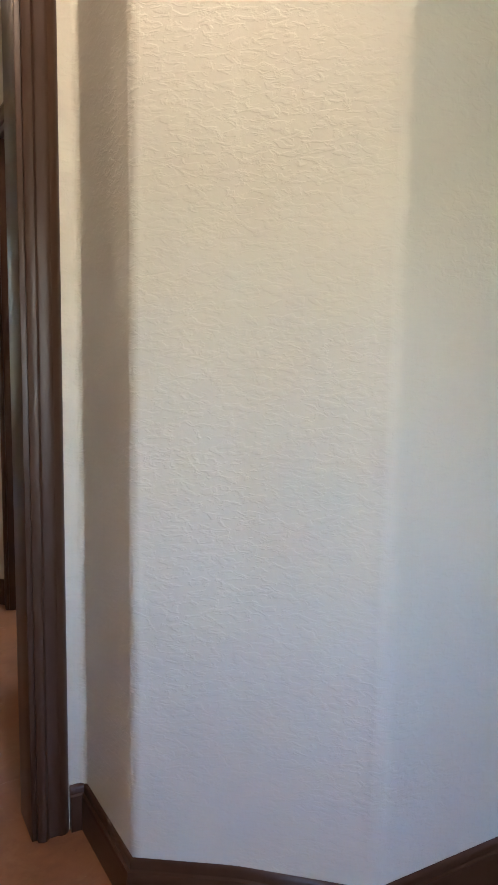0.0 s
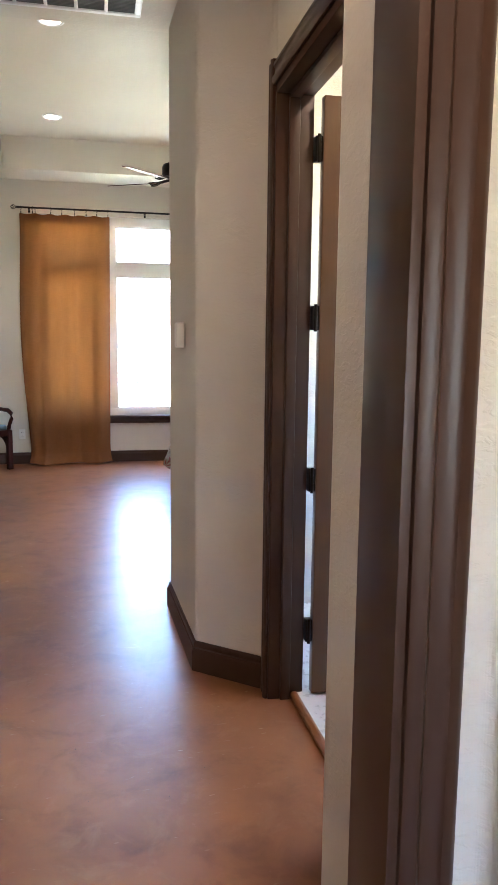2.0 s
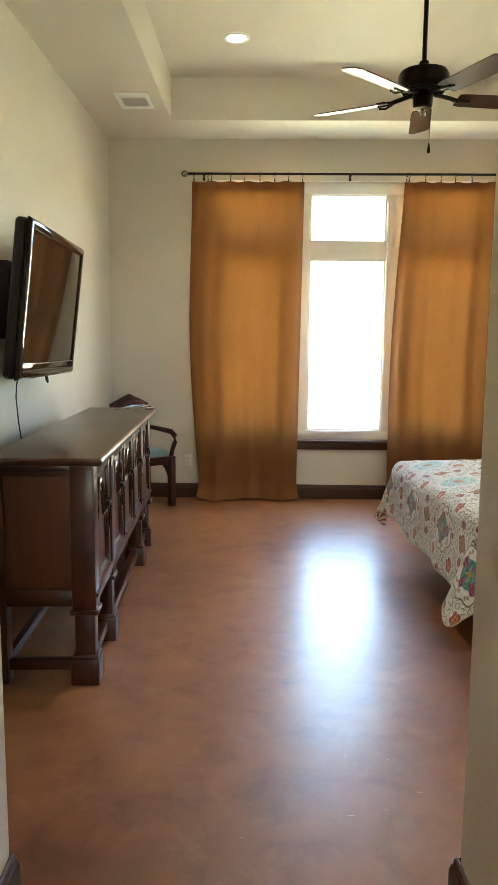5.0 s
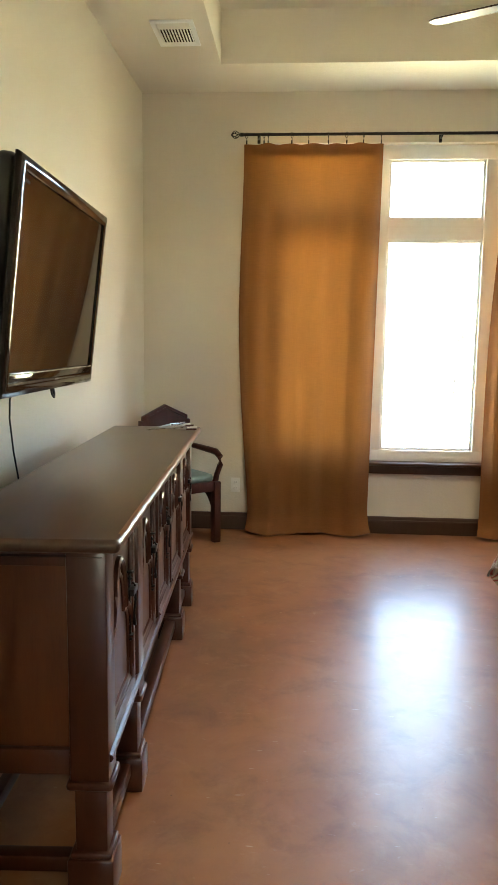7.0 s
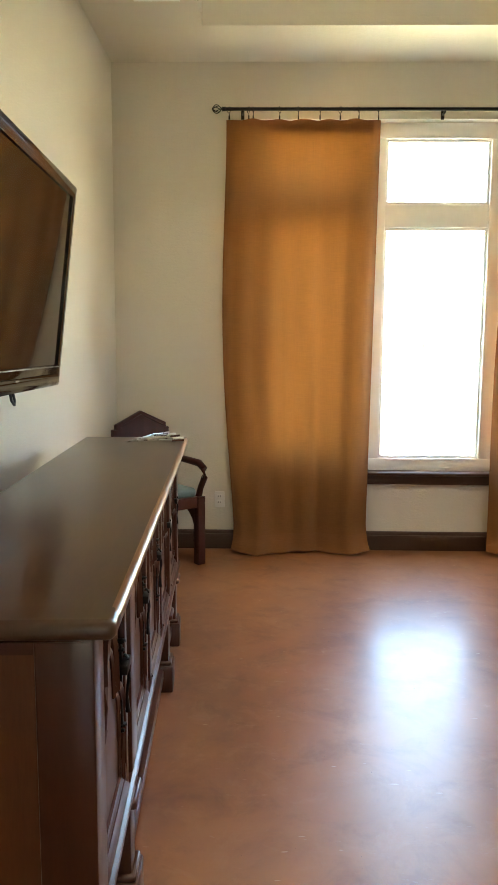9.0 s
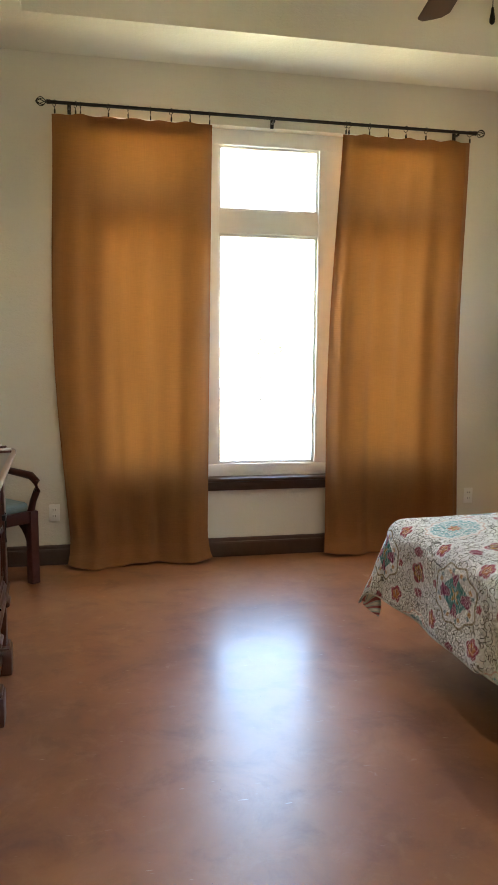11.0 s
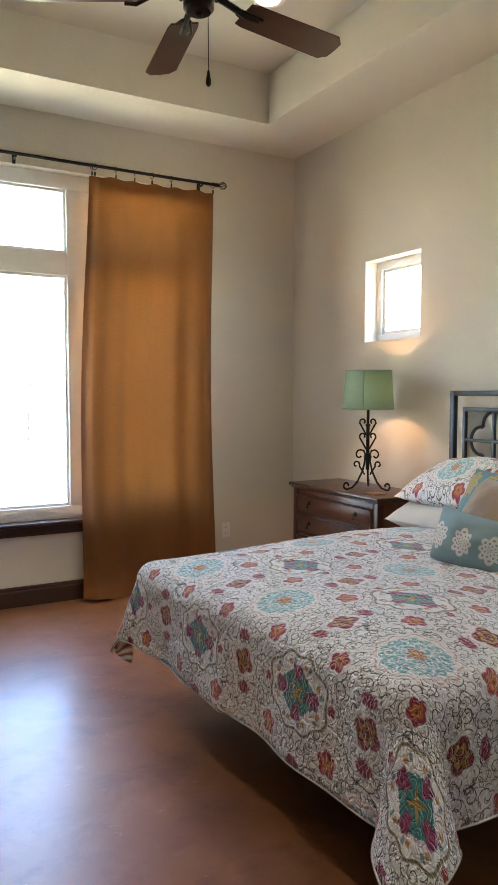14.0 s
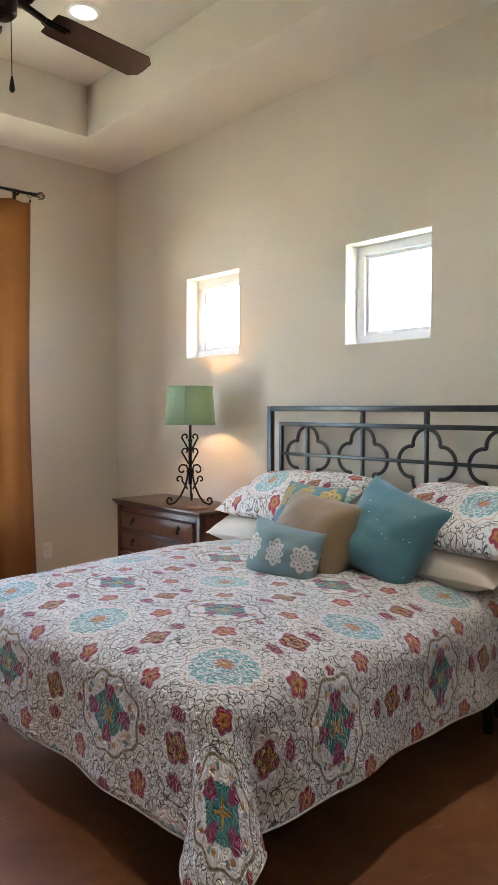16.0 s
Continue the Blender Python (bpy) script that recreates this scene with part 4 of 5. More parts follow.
# ---- corner chair ----
def corner_chair():
    c = thing("armchair", pose(-0.832, 11.04, 0, 0, 0, 41), "dark mahogany armchair with peaked back and blue seat", "chair")
    seat_blue = cloth("blue_seat_cloth", (0.16, 0.24, 0.25), 0.0)
    # local: front is -y
    w, d = 0.19, 0.20
    for x in (-w, w):
        for y in (-d, d):
            lo = 0.028
            if y < 0:
                part("leg", box((x - lo, y - lo, 0), (x + lo, y + lo, 0.45), 0.006), REDWOOD, c)
            else:
                part("back_post", box((x - 0.022, y - 0.022, 0), (x + 0.022, y + 0.022, 0.87), 0.006), REDWOOD, c)
    for y in (-d, d):
        part("seat_rail", box((-w, y - 0.015, 0.38), (w, y + 0.015, 0.45), 0.004), REDWOOD, c)
    for x in (-w, w):
        part("seat_rail", box((x - 0.015, -d, 0.38), (x + 0.015, d, 0.45), 0.004), REDWOOD, c)
        arch = [(-d + 0.02, 0.39), (-d + 0.02, 0.18)] + [(-d + 0.03 + 0.21 * (1 - math.cos(math.pi / 2 * i / 8)), 0.18 + 0.20 * math.sin(math.pi / 2 * i / 8)) for i in range(1, 9)]
        t = prism([(p[0], p[1]) for p in arch], x - 0.012, x + 0.012)
        for v in t.verts:
            v.co = Vector((v.co.z, v.co.x, v.co.y))
        bmesh.ops.recalc_face_normals(t, faces=t.faces)
        part("bracket", t, REDWOOD, c)
        arm = [(x, d, 0.68), (x, 0.05, 0.675), (x, -0.11, 0.67), (x, -0.20, 0.665), (x, -0.252, 0.635), (x, -0.256, 0.58), (x, -0.215, 0.51), (x, -0.19, 0.44)]
        part("arm", tube(arm, [0.02, 0.021, 0.023, 0.024, 0.023, 0.021, 0.020, 0.022], 10), REDWOOD, c)
    seat = box((-w + 0.01, -d + 0.005, 0.44), (w - 0.01, d - 0.01, 0.505), 0.028, 4)
    part("seat", seat, seat_blue, c, "faded blue upholstered seat")
    back = [(-w, 0.56), (w, 0.56), (w, 0.90), (0.0, 0.985), (-w, 0.90)]
    t = upright(back, d - 0.02, d + 0.02, None, 0.006)
    part("backrest", t, REDWOOD, c, "peaked dark wooden back panel")
    part("back_moulding", tube([(-w + 0.03, d - 0.022, 0.885), (0, d - 0.022, 0.96), (w - 0.03, d - 0.022, 0.885)], 0.007, 6), REDWOOD, c)
    return c


corner_chair()


# ---- nightstand and lamp ----
def nightstand():
    n = thing("nightstand", pose(2.70, 10.26, 0), "dark antique wooden chest of drawers beside the bed", "nightstand")
    # local: x depth towards the wall, y width
    w, d, t = 0.455, 0.40, 0.81
    part("top", box((-0.025, -w - 0.025, t - 0.022), (d + 0.015, w + 0.025, t), 0.006, 3), DARKTOP, n)
    part("top_moulding", box((-0.012, -w - 0.012, t - 0.036), (d, w + 0.012, t - 0.022), 0.006, 3), DARK, n)
    part("body", box((0.012, -w + 0.01, 0.10), (d, w - 0.01, t - 0.036), 0.003), DARKV, n)
    for y in (-w + 0.024, w - 0.024):
        part("stile", box((0, y - 0.024, 0.0), (0.045, y + 0.024, t - 0.036), 0.004), DARK, n)
        part("back_leg", box((d - 0.05, y - 0.024, 0.0), (d, y + 0.024, 0.12), 0.004), DARK, n)
    zs = [0.115, 0.30, 0.47, 0.605, 0.745]
    for i in range(4):
        a, b = zs[i] + 0.008, zs[i + 1] - 0.008
        dr = part("drawer", box((-0.006, -w + 0.055, a), (0.02, w - 0.055, b), 0.005), DARKV, n)
        line = [(-0.007, -w + 0.062, a + 0.007), (-0.007, w - 0.062, a + 0.007), (-0.007, w - 0.062, b - 0.007), (-0.007, -w + 0.062, b - 0.007)]
        part("bead", tube(line, 0.0055, 6, True), DARK, dr)
        for y in (-0.25, 0.25):
            z = (a + b) / 2
            h = lathe([(0, -0.004), (0.016, -0.003), (0.013, 0.004), (0.006, 0.008), (0, 0.012)], 12)
            h.transform(Matrix.Translation((-0.008, y, z + 0.012)) @ pose(0, 0, 0, 0, -90, 0))
            tube([(-0.018, y, z + 0.010), (-0.022, y, z - 0.004), (-0.018, y, z - 0.02)], [0.004, 0.006, 0.009], 8, False, h)
            part("drop_pull", h, BRONZE, dr)
    carve = bmesh.new()
    for ph in (0.0, math.pi):
        tube([(-0.004, -w + 0.06 + (2 * w - 0.12) * i / 160, zs[3] + 0.009 * math.sin(i * 0.62 + ph)) for i in range(161)], 0.0042, 5, False, carve)
    box((-0.003, -w + 0.055, zs[3] - 0.016), (0.02, w - 0.055, zs[3] + 0.016), 0.002, 2, carve)
    part("carved_band", carve, DARK, n, "carved scroll moulding")
    return n


nightstand()


def spiral(cx, cz, r0, r1, a0, a1, n=18):
    return [(cx + (r0 + (r1 - r0) * i / n) * math.cos(a0 + (a1 - a0) * i / n), cz + (r0 + (r1 - r0) * i / n) * math.sin(a0 + (a1 - a0) * i / n)) for i in range(n + 1)]


def table_lamp():
    l = thing("table_lamp", pose(2.87, 10.12, 0.81, 0, 0, 20), "black scrolled iron lamp with green drum shade, lit", "table lamp")
    part("stem", lathe([(0.011, 0.13), (0.013, 0.16), (0.011, 0.2), (0.011, 0.40), (0.015, 0.405), (0.015, 0.415), (0.009, 0.42), (0.009, 0.60), (0, 0.60)], 14), IRON, l)
    part("collar", lathe([(0, 0.19), (0.02, 0.192), (0.026, 0.21), (0.02, 0.235), (0, 0.237)], 12), IRON, l)
    for k in range(3):
        a = 2 * math.pi * k / 3 + 0.5
        flat = [(0.014, 0.235), (0.02, 0.18), (0.035, 0.12), (0.07, 0.055), (0.105, 0.020), (0.135, 0.012)] + spiral(0.142, 0.035, 0.024, 0.010, -1.4, 3.6, 14)
        leg = tube([(r * math.cos(a), r * math.sin(a), z) for r, z in flat], 0.0065, 8)
        flat = [(0.014, 0.22), (0.03, 0.255)] + spiral(0.055, 0.225, 0.034, 0.012, 2.4, -2.6, 16)
        tube([(r * math.cos(a), r * math.sin(a), z) for r, z in flat], 0.0055, 8, False, leg)
        flat = [(0.02, 0.10), (0.05, 0.145)] + spiral(0.078, 0.165, 0.024, 0.009, 3.6, -1.6, 14)
        tube([(r * math.cos(a), r * math.sin(a), z) for r, z in flat], 0.0055, 8, False, leg)
        part("scroll_leg", leg, IRON, l)
        for zc in (0.335, 0.445 - 0.02):
            hs = [(0.011, zc - 0.075), (0.03, zc - 0.045), (0.050, zc - 0.012)] + spiral(0.034, zc + 0.005, 0.024, 0.010, -0.3, 4.0, 14)
            part("heart_scroll", tube([(r * math.cos(a), r * math.sin(a), z) for r, z in hs], 0.0055, 8), IRON, l)
    shade_cloth = cloth("green_shade_cloth", (0.25, 0.36, 0.30), 0.36, var=0.08)
    sh = part("shade", lathe([(0.161, 0.512), (0.143, 0.748), (0.140, 0.748), (0.158, 0.512)], 40), shade_cloth, l, "sage green cloth shade")
    for z, r in ((0.512, 0.162), (0.748, 0.144)):
        part("shade_trim", tube([(r * math.cos(q), r * math.sin(q), z) for q in [2 * math.pi * i / 40 for i in range(40)]], 0.0032, 6, True), shade_cloth, sh)
    q = radians(200)
    part("shade_seam", tube([(0.162 * math.cos(q), 0.162 * math.sin(q), 0.514), (0.144 * math.cos(q), 0.144 * math.sin(q), 0.746)], 0.004, 6), shade_cloth, sh)
    sp = bmesh.new()
    for k in range(3):
        q = 2 * math.pi * k / 3
        tube([(0.0, 0.0, 0.715), (0.141 * math.cos(q), 0.141 * math.sin(q), 0.74)], 0.0022, 5, False, sp)
    part("shade_spider", sp, IRON, l)
    return l


table_lamp()
tagged(part("coaster", box((2.74, 9.89, 0.8105), (2.84, 9.99, 0.819), 0.002), WORN), "small brown wooden coaster on the chest", "coaster")


# ---- bed ----
BED = pose(2.15, 8.775, 0, 0, 0, 2.6)
BL, BWD, BZ, HANG = 0.90, 0.81, 0.675, 0.43


def quilt_material(name="printed_quilt", quilted=1.0):
    m, nt, b = material(name)
    uvn = nt.nodes.new("ShaderNodeUVMap")
    uvn.uv_map = "UVMap"
    sep = nt.nodes.new("ShaderNodeSeparateXYZ")
    nt.links.new(uvn.outputs[0], sep.inputs[0])
    # the printed repeat is 0.59 m by 0.635 m
    u, v = maths(nt, "MULTIPLY", sep.outputs[0], 0.797), maths(nt, "MULTIPLY", sep.outputs[1], 0.740)
    vec = uvn.outputs[0]

    def lattice(size, ox, oy, sy=None):
        sy = sy or size
        qx = maths(nt, "MULTIPLY", maths(nt, "SUBTRACT", maths(nt, "FRACT", maths(nt, "ADD", maths(nt, "DIVIDE", u, size), 50.5 - ox)), 0.5), size)
        qy = maths(nt, "MULTIPLY", maths(nt, "SUBTRACT", maths(nt, "FRACT", maths(nt, "ADD", maths(nt, "DIVIDE", v, sy), 50.5 - oy)), 0.5), sy)
        d = maths(nt, "SQRT", maths(nt, "ADD", maths(nt, "MULTIPLY", qx, qx), maths(nt, "MULTIPLY", qy, qy)))
        return qx, qy, d, maths(nt, "ARCTAN2", qy, qx)

    def petal(d, a, k, amount, phase=0.0):
        return maths(nt, "MULTIPLY", d, maths(nt, "ADD", 1.0, maths(nt, "MULTIPLY", maths(nt, "COSINE", maths(nt, "ADD", maths(nt, "MULTIPLY", a, k), phase)), amount)))

    def below(x, t, soft=0.0022):
        return grey(nt, x, t - soft, t + soft, 1, 0)

    def band(x, at, half, soft=0.0018):
        return grey(nt, maths(nt, "ABSOLUTE", maths(nt, "SUBTRACT", x, at)), half - soft, half + soft, 1, 0)
    both = lambda *f: f[0] if len(f) == 1 else maths(nt, "MULTIPLY", f[0], both(*f[1:]))
    wob = noise_tex(nt, vec, 60, 2)
    cream = mix(nt, noise_tex(nt, vec, 9, 3), (0.77, 0.775, 0.785), (0.83, 0.835, 0.845))
    col = cream
    # curling tendrils: a spiral stroke round every cell's middle
    def curls(scale, turns, reach, half, ink, strength, shift):
        push = nt.nodes.new("ShaderNodeVectorMath")
        push.operation = "ADD"
        push.inputs[1].default_value = (shift, shift * 0.7, 0)
        nt.links.new(vec, push.inputs[0])
        cell = node(nt, "TexVoronoi", Scale=scale, Randomness=0.85)
        cell.voronoi_dimensions = "2D"
        nt.links.new(push.outputs[0], cell.inputs["Vector"])
        off = nt.nodes.new("ShaderNodeVectorMath")
        off.operation = "SUBTRACT"
        nt.links.new(push.outputs[0], off.inputs[0])
        nt.links.new(cell.outputs["Position"], off.inputs[1])
        xyz = nt.nodes.new("ShaderNodeSeparateXYZ")
        nt.links.new(off.outputs[0], xyz.inputs[0])
        tint = nt.nodes.new("ShaderNodeSeparateColor")
        nt.links.new(cell.outputs["Color"], tint.inputs[0])
        hand = maths(nt, "SUBTRACT", maths(nt, "MULTIPLY", maths(nt, "GREATER_THAN", tint.outputs[1], 0.5), 2.0), 1.0)
        ang = maths(nt, "MULTIPLY", maths(nt, "DIVIDE", maths(nt, "ARCTAN2", xyz.outputs[1], xyz.outputs[0]), 2 * math.pi), hand)
        d = cell.outputs["Distance"]
        turn = maths(nt, "FRACT", maths(nt, "ADD", maths(nt, "ADD", ang, tint.outputs[0]), maths(nt, "ADD", maths(nt, "MULTIPLY", d, turns), 8.0)))
        line = grey(nt, maths(nt, "ABSOLUTE", maths(nt, "SUBTRACT", turn, 0.5)), half * 0.6, half * 1.3, 1, 0)
        return both(line, grey(nt, d, reach, reach + 0.04, strength, 0), grey(nt, d, 0.03, 0.06))
    for args in ((20, 1.9, 0.62, 0.070, (0.03, 0.028, 0.025), 0.9, 0.0), (30, 1.5, 0.55, 0.065, (0.045, 0.043, 0.035), 0.85, 0.37), (21, 1.2, 0.6, 0.06, (0.20, 0.20, 0.14), 0.8, 0.71)):
        col = mix(nt, curls(*args), col, args[4])
    stem = noise_tex(nt, vec, 9, 0.0, 0.5, 0.6)
    col = mix(nt, maths(nt, "MULTIPLY", band(stem, 0.5, 0.006, 0.003), 0.85), col, (0.035, 0.032, 0.03))
    # pale grey-green leaves
    vor = node(nt, "TexVoronoi", Scale=30.0, Randomness=0.9)
    nt.links.new(vec, vor.inputs["Vector"])
    leaf = grey(nt, vor.outputs["Distance"], 0.17, 0.24, 0.75, 0)
    col = mix(nt, maths(nt, "MULTIPLY", leaf, grey(nt, noise_tex(nt, vec, 14, 1), 0.52, 0.56)), col, (0.33, 0.32, 0.23))
    G = 0.47

    def lobed(d, a, k, r, amount, phase=0.0):
        """Distance to a flower of rounded petals: the outline dips between them."""
        c = maths(nt, "ABSOLUTE", maths(nt, "COSINE", maths(nt, "ADD", maths(nt, "MULTIPLY", a, k / 2), phase)))
        return maths(nt, "ADD", d, maths(nt, "MULTIPLY", maths(nt, "SUBTRACT", 1.0, c), r * amount))

    def lobes(d, a, k, r, amount, phase=0.0):
        return below(lobed(d, a, k, r, amount, phase), r)
    # small flowers
    for ox, oy, c1, c2, r in ((0.25, 0.25, (0.36, 0.05, 0.09), (0.56, 0.20, 0.06), 0.030), (0.75, 0.25, (0.34, 0.05, 0.08), (0.52, 0.19, 0.07), 0.028), (0.25, 0.75, (0.38, 0.06, 0.09), (0.56, 0.22, 0.07), 0.030), (0.75, 0.75, (0.34, 0.05, 0.09), (0.54, 0.20, 0.06), 0.028), (0.5, 0.24, (0.30, 0.03, 0.06), (0.36, 0.05, 0.08), 0.015), (0.5, 0.76, (0.30, 0.03, 0.06), (0.36, 0.05, 0.08), 0.015)):
        qx, qy, d, a = lattice(G, ox, oy)
        dd = maths(nt, "ADD", d, maths(nt, "MULTIPLY", wob, 0.006))
        col = mix(nt, below(d, r * 1.25, 0.004), col, cream)
        col = mix(nt, lobes(dd, a, 5, r * 1.15, 0.26), col, c1)
        col = mix(nt, lobes(dd, a, 5, r * 0.74, 0.30), col, c2)
        col = mix(nt, below(d, r * 0.16), col, (0.25, 0.07, 0.04))
    # gold flowers with side blooms
    for ox, oy in ((0.5, 0.0), (0.0, 0.5)):
        qx, qy, d, a = lattice(G, ox, oy)
        col = mix(nt, below(d, 0.046, 0.006), col, cream)
        col = mix(nt, lobes(d, a, 4, 0.040, 0.35, math.pi / 4), col, (0.34, 0.05, 0.08))
        col = mix(nt, lobes(d, a, 6, 0.031, 0.32), col, (0.06, 0.022, 0.012))
        col = mix(nt, lobes(d, a, 6, 0.026, 0.36), col, (0.50, 0.24, 0.06))
        col = mix(nt, band(d, 0.012, 0.0016), col, (0.06, 0.022, 0.012))
        col = mix(nt, below(d, 0.009), col, (0.25, 0.05, 0.05))
        side = maths(nt, "ABSOLUTE", qx)
        sx = maths(nt, "SUBTRACT", side, 0.072)
        sd = maths(nt, "SQRT", maths(nt, "ADD", maths(nt, "MULTIPLY", sx, sx), maths(nt, "MULTIPLY", qy, maths(nt, "MULTIPLY", qy, 0.45))))
        col = mix(nt, below(maths(nt, "ADD", sd, maths(nt, "MULTIPLY", wob, 0.012)), 0.022), col, (0.27, 0.035, 0.075))
    # round turquoise rosettes
    qx, qy, d, a = lattice(G, 0.0, 0.0)
    d = maths(nt, "MULTIPLY", d, 1.18)
    col = mix(nt, below(petal(d, a, 12, 0.03), 0.118, 0.004), col, cream)
    col = mix(nt, band(petal(d, a, 12, 0.05), 0.108, 0.0025), col, (0.66, 0.44, 0.38))
    col = mix(nt, lobes(d, a, 16, 0.094, 0.10), col, (0.22, 0.48, 0.51))
    lace = curls(30, 1.6, 0.75, 0.17, cream, 0.95, 0.11)
    col = mix(nt, both(below(d, 0.088), lace), col, cream)
    col = mix(nt, band(lobed(d, a, 8, 0.056, 0.3), 0.056, 0.0025), col, (0.70, 0.75, 0.76))
    col = mix(nt, lobes(d, a, 8, 0.028, 0.4), col, (0.55, 0.22, 0.12))
    col = mix(nt, below(d, 0.009), col, (0.5, 0.32, 0.08))
    # teal and magenta diamonds in an olive scalloped border
    qx, qy, d, a = lattice(G, 0.5, 0.5)
    qx, qy, d = (maths(nt, "MULTIPLY", f, 1.18) for f in (qx, qy, d))
    sx = maths(nt, "MULTIPLY", qx, 1.12)
    sc = maths(nt, "SQRT", maths(nt, "ADD", maths(nt, "MULTIPLY", sx, sx), maths(nt, "MULTIPLY", maths(nt, "MULTIPLY", qy, 0.92), maths(nt, "MULTIPLY", qy, 0.92))))
    bord = petal(sc, a, 8, 0.06)
    col = mix(nt, below(bord, 0.125), col, cream)
    col = mix(nt, band(bord, 0.119, 0.0045), col, (0.24, 0.20, 0.12))
    dots = both(band(sc, 0.093, 0.008), grey(nt, maths(nt, "COSINE", maths(nt, "MULTIPLY", a, 8)), -0.9, -0.6, 1, 0))
    col = mix(nt, dots, col, (0.55, 0.32, 0.14))
    dots = both(band(sc, 0.098, 0.009), grey(nt, maths(nt, "COSINE", maths(nt, "ADD", maths(nt, "MULTIPLY", a, 8), 1.6)), -0.95, -0.75, 1, 0))
    col = mix(nt, dots, col, (0.20, 0.30, 0.33))
    dia = maths(nt, "ADD", maths(nt, "ABSOLUTE", qx), maths(nt, "MULTIPLY", maths(nt, "ABSOLUTE", qy), 0.78))
    dw = maths(nt, "ADD", dia, maths(nt, "MULTIPLY", wob, 0.02))
    col = mix(nt, below(dw, 0.088), col, (0.055, 0.25, 0.25))
    tip = maths(nt, "COSINE", maths(nt, "MULTIPLY", a, 4))
    col = mix(nt, both(grey(nt, tip, 0.25, 0.45), band(maths(nt, "ADD", sc, maths(nt, "MULTIPLY", wob, 0.03)), 0.075, 0.026, 0.004)), col, (0.28, 0.05, 0.13))
    col = mix(nt, below(petal(d, a, 4, 0.5), 0.017), col, (0.42, 0.28, 0.08))
    nt.links.new(col, b.inputs["Base Color"])
    b.inputs["Roughness"].default_value = 0.85
    b.inputs["Sheen Weight"].default_value = 0.6
    b.inputs["Sheen Roughness"].default_value = 0.4
    # stippled quilting
    st = noise_tex(nt, vec, 30, 1.0, 0.5, 1.2)
    groove = grey(nt, maths(nt, "ABSOLUTE", maths(nt, "SUBTRACT", st, 0.5)), 0.0, 0.12)
    puck = noise_tex(nt, vec, 75, 3)
    hgt = maths(nt, "ADD", groove, maths(nt, "MULTIPLY", puck, 0.5))
    bump(nt, b, hgt, 0.9 * quilted, 0.0075)
    return m


QUILT = quilt_material()
SHAM = quilt_material("printed_sham", 0.5)


def stripe_material():
    m, nt, b = material("striped_backing")
    v = coords(nt)
    w = nt.nodes.new("ShaderNodeTexWave")
    w.inputs["Scale"].default_value = 15
    w.bands_direction = "DIAGONAL"
    nt.links.new(v, w.inputs["Vector"])
    nt.links.new(ramp(nt, w.outputs["Fac"], [(0.2, (0.62, 0.58, 0.48)), (0.45, (0.16, 0.28, 0.28)), (0.6, (0.6, 0.55, 0.45)), (0.85, (0.35, 0.10, 0.10))]), b.inputs["Base Color"])
    b.inputs["Roughness"].default_value = 0.9
    return m


def drape_point(s, t):
    """Sheet coordinates (metres, from the bed's middle; s towards the head) to a place in the bed's frame."""
    over_s = max(0.0, -s - BL)
    over_t = max(0.0, abs(t) - BWD)
    side = 1 if t > 0 else -1
    x = max(s, -BL)
    y = max(-BWD, min(BWD, t))
    edge = min(x + BL, BWD - abs(y))
    z = BZ + 0.012 * math.sin(3.1 * s + 1) * math.sin(2.6 * t) + 0.055 * (1 - (1 - min(1.0, max(0, edge) / 0.45)) ** 2) - 0.006
    r = math.hypot(over_s, over_t)
    if r <= 0:
        return Vector((x, y, z))
    ang = math.atan2(over_t, over_s)
    diag = math.sin(2 * ang)
    if side < 0 and ang > math.pi / 4:
        diag = max(0.0, diag) ** 0.36
    if over_s > 0 and over_t > 0:
        squash = 0.90 if side > 0 else 0.98
        r *= 1 - (1 - squash) * diag
    rad = 0.09
    bend = min(r / rad, math.pi / 2)
    out = rad * math.sin(bend)
    drop = rad * (1 - math.cos(bend))
    rest = max(0.0, r - rad * math.pi / 2)
    lean = 0.05 + (0.30 if side > 0 else 0.58) * diag
    along = s if over_t > over_s else t
    ripple = 0.012 * math.sin(along * 7.3 + side * 0.8) + 0.006 * math.sin(along * 17 + 2)
    out += rest * math.sin(lean) + ripple * min(1, rest / 0.25) * (1 - diag)
    drop += rest * math.cos(lean)
    return Vector((x - math.cos(ang) * out, y + side * math.sin(ang) * out, z - drop))


def cloth_corner(s, t, k=0.08):
    """Round the corners of the sheet."""
    cs, ct = -s - BL, abs(t) - BWD
    if cs > HANG - k and ct > HANG - k:
        e, f = cs - (HANG - k), ct - (HANG - k)
        q = max(e, f) / max(1e-6, math.hypot(e, f))
        return -BL - (HANG - k) - e * q, math.copysign(BWD + (HANG - k) + f * q, t)
    return s, t


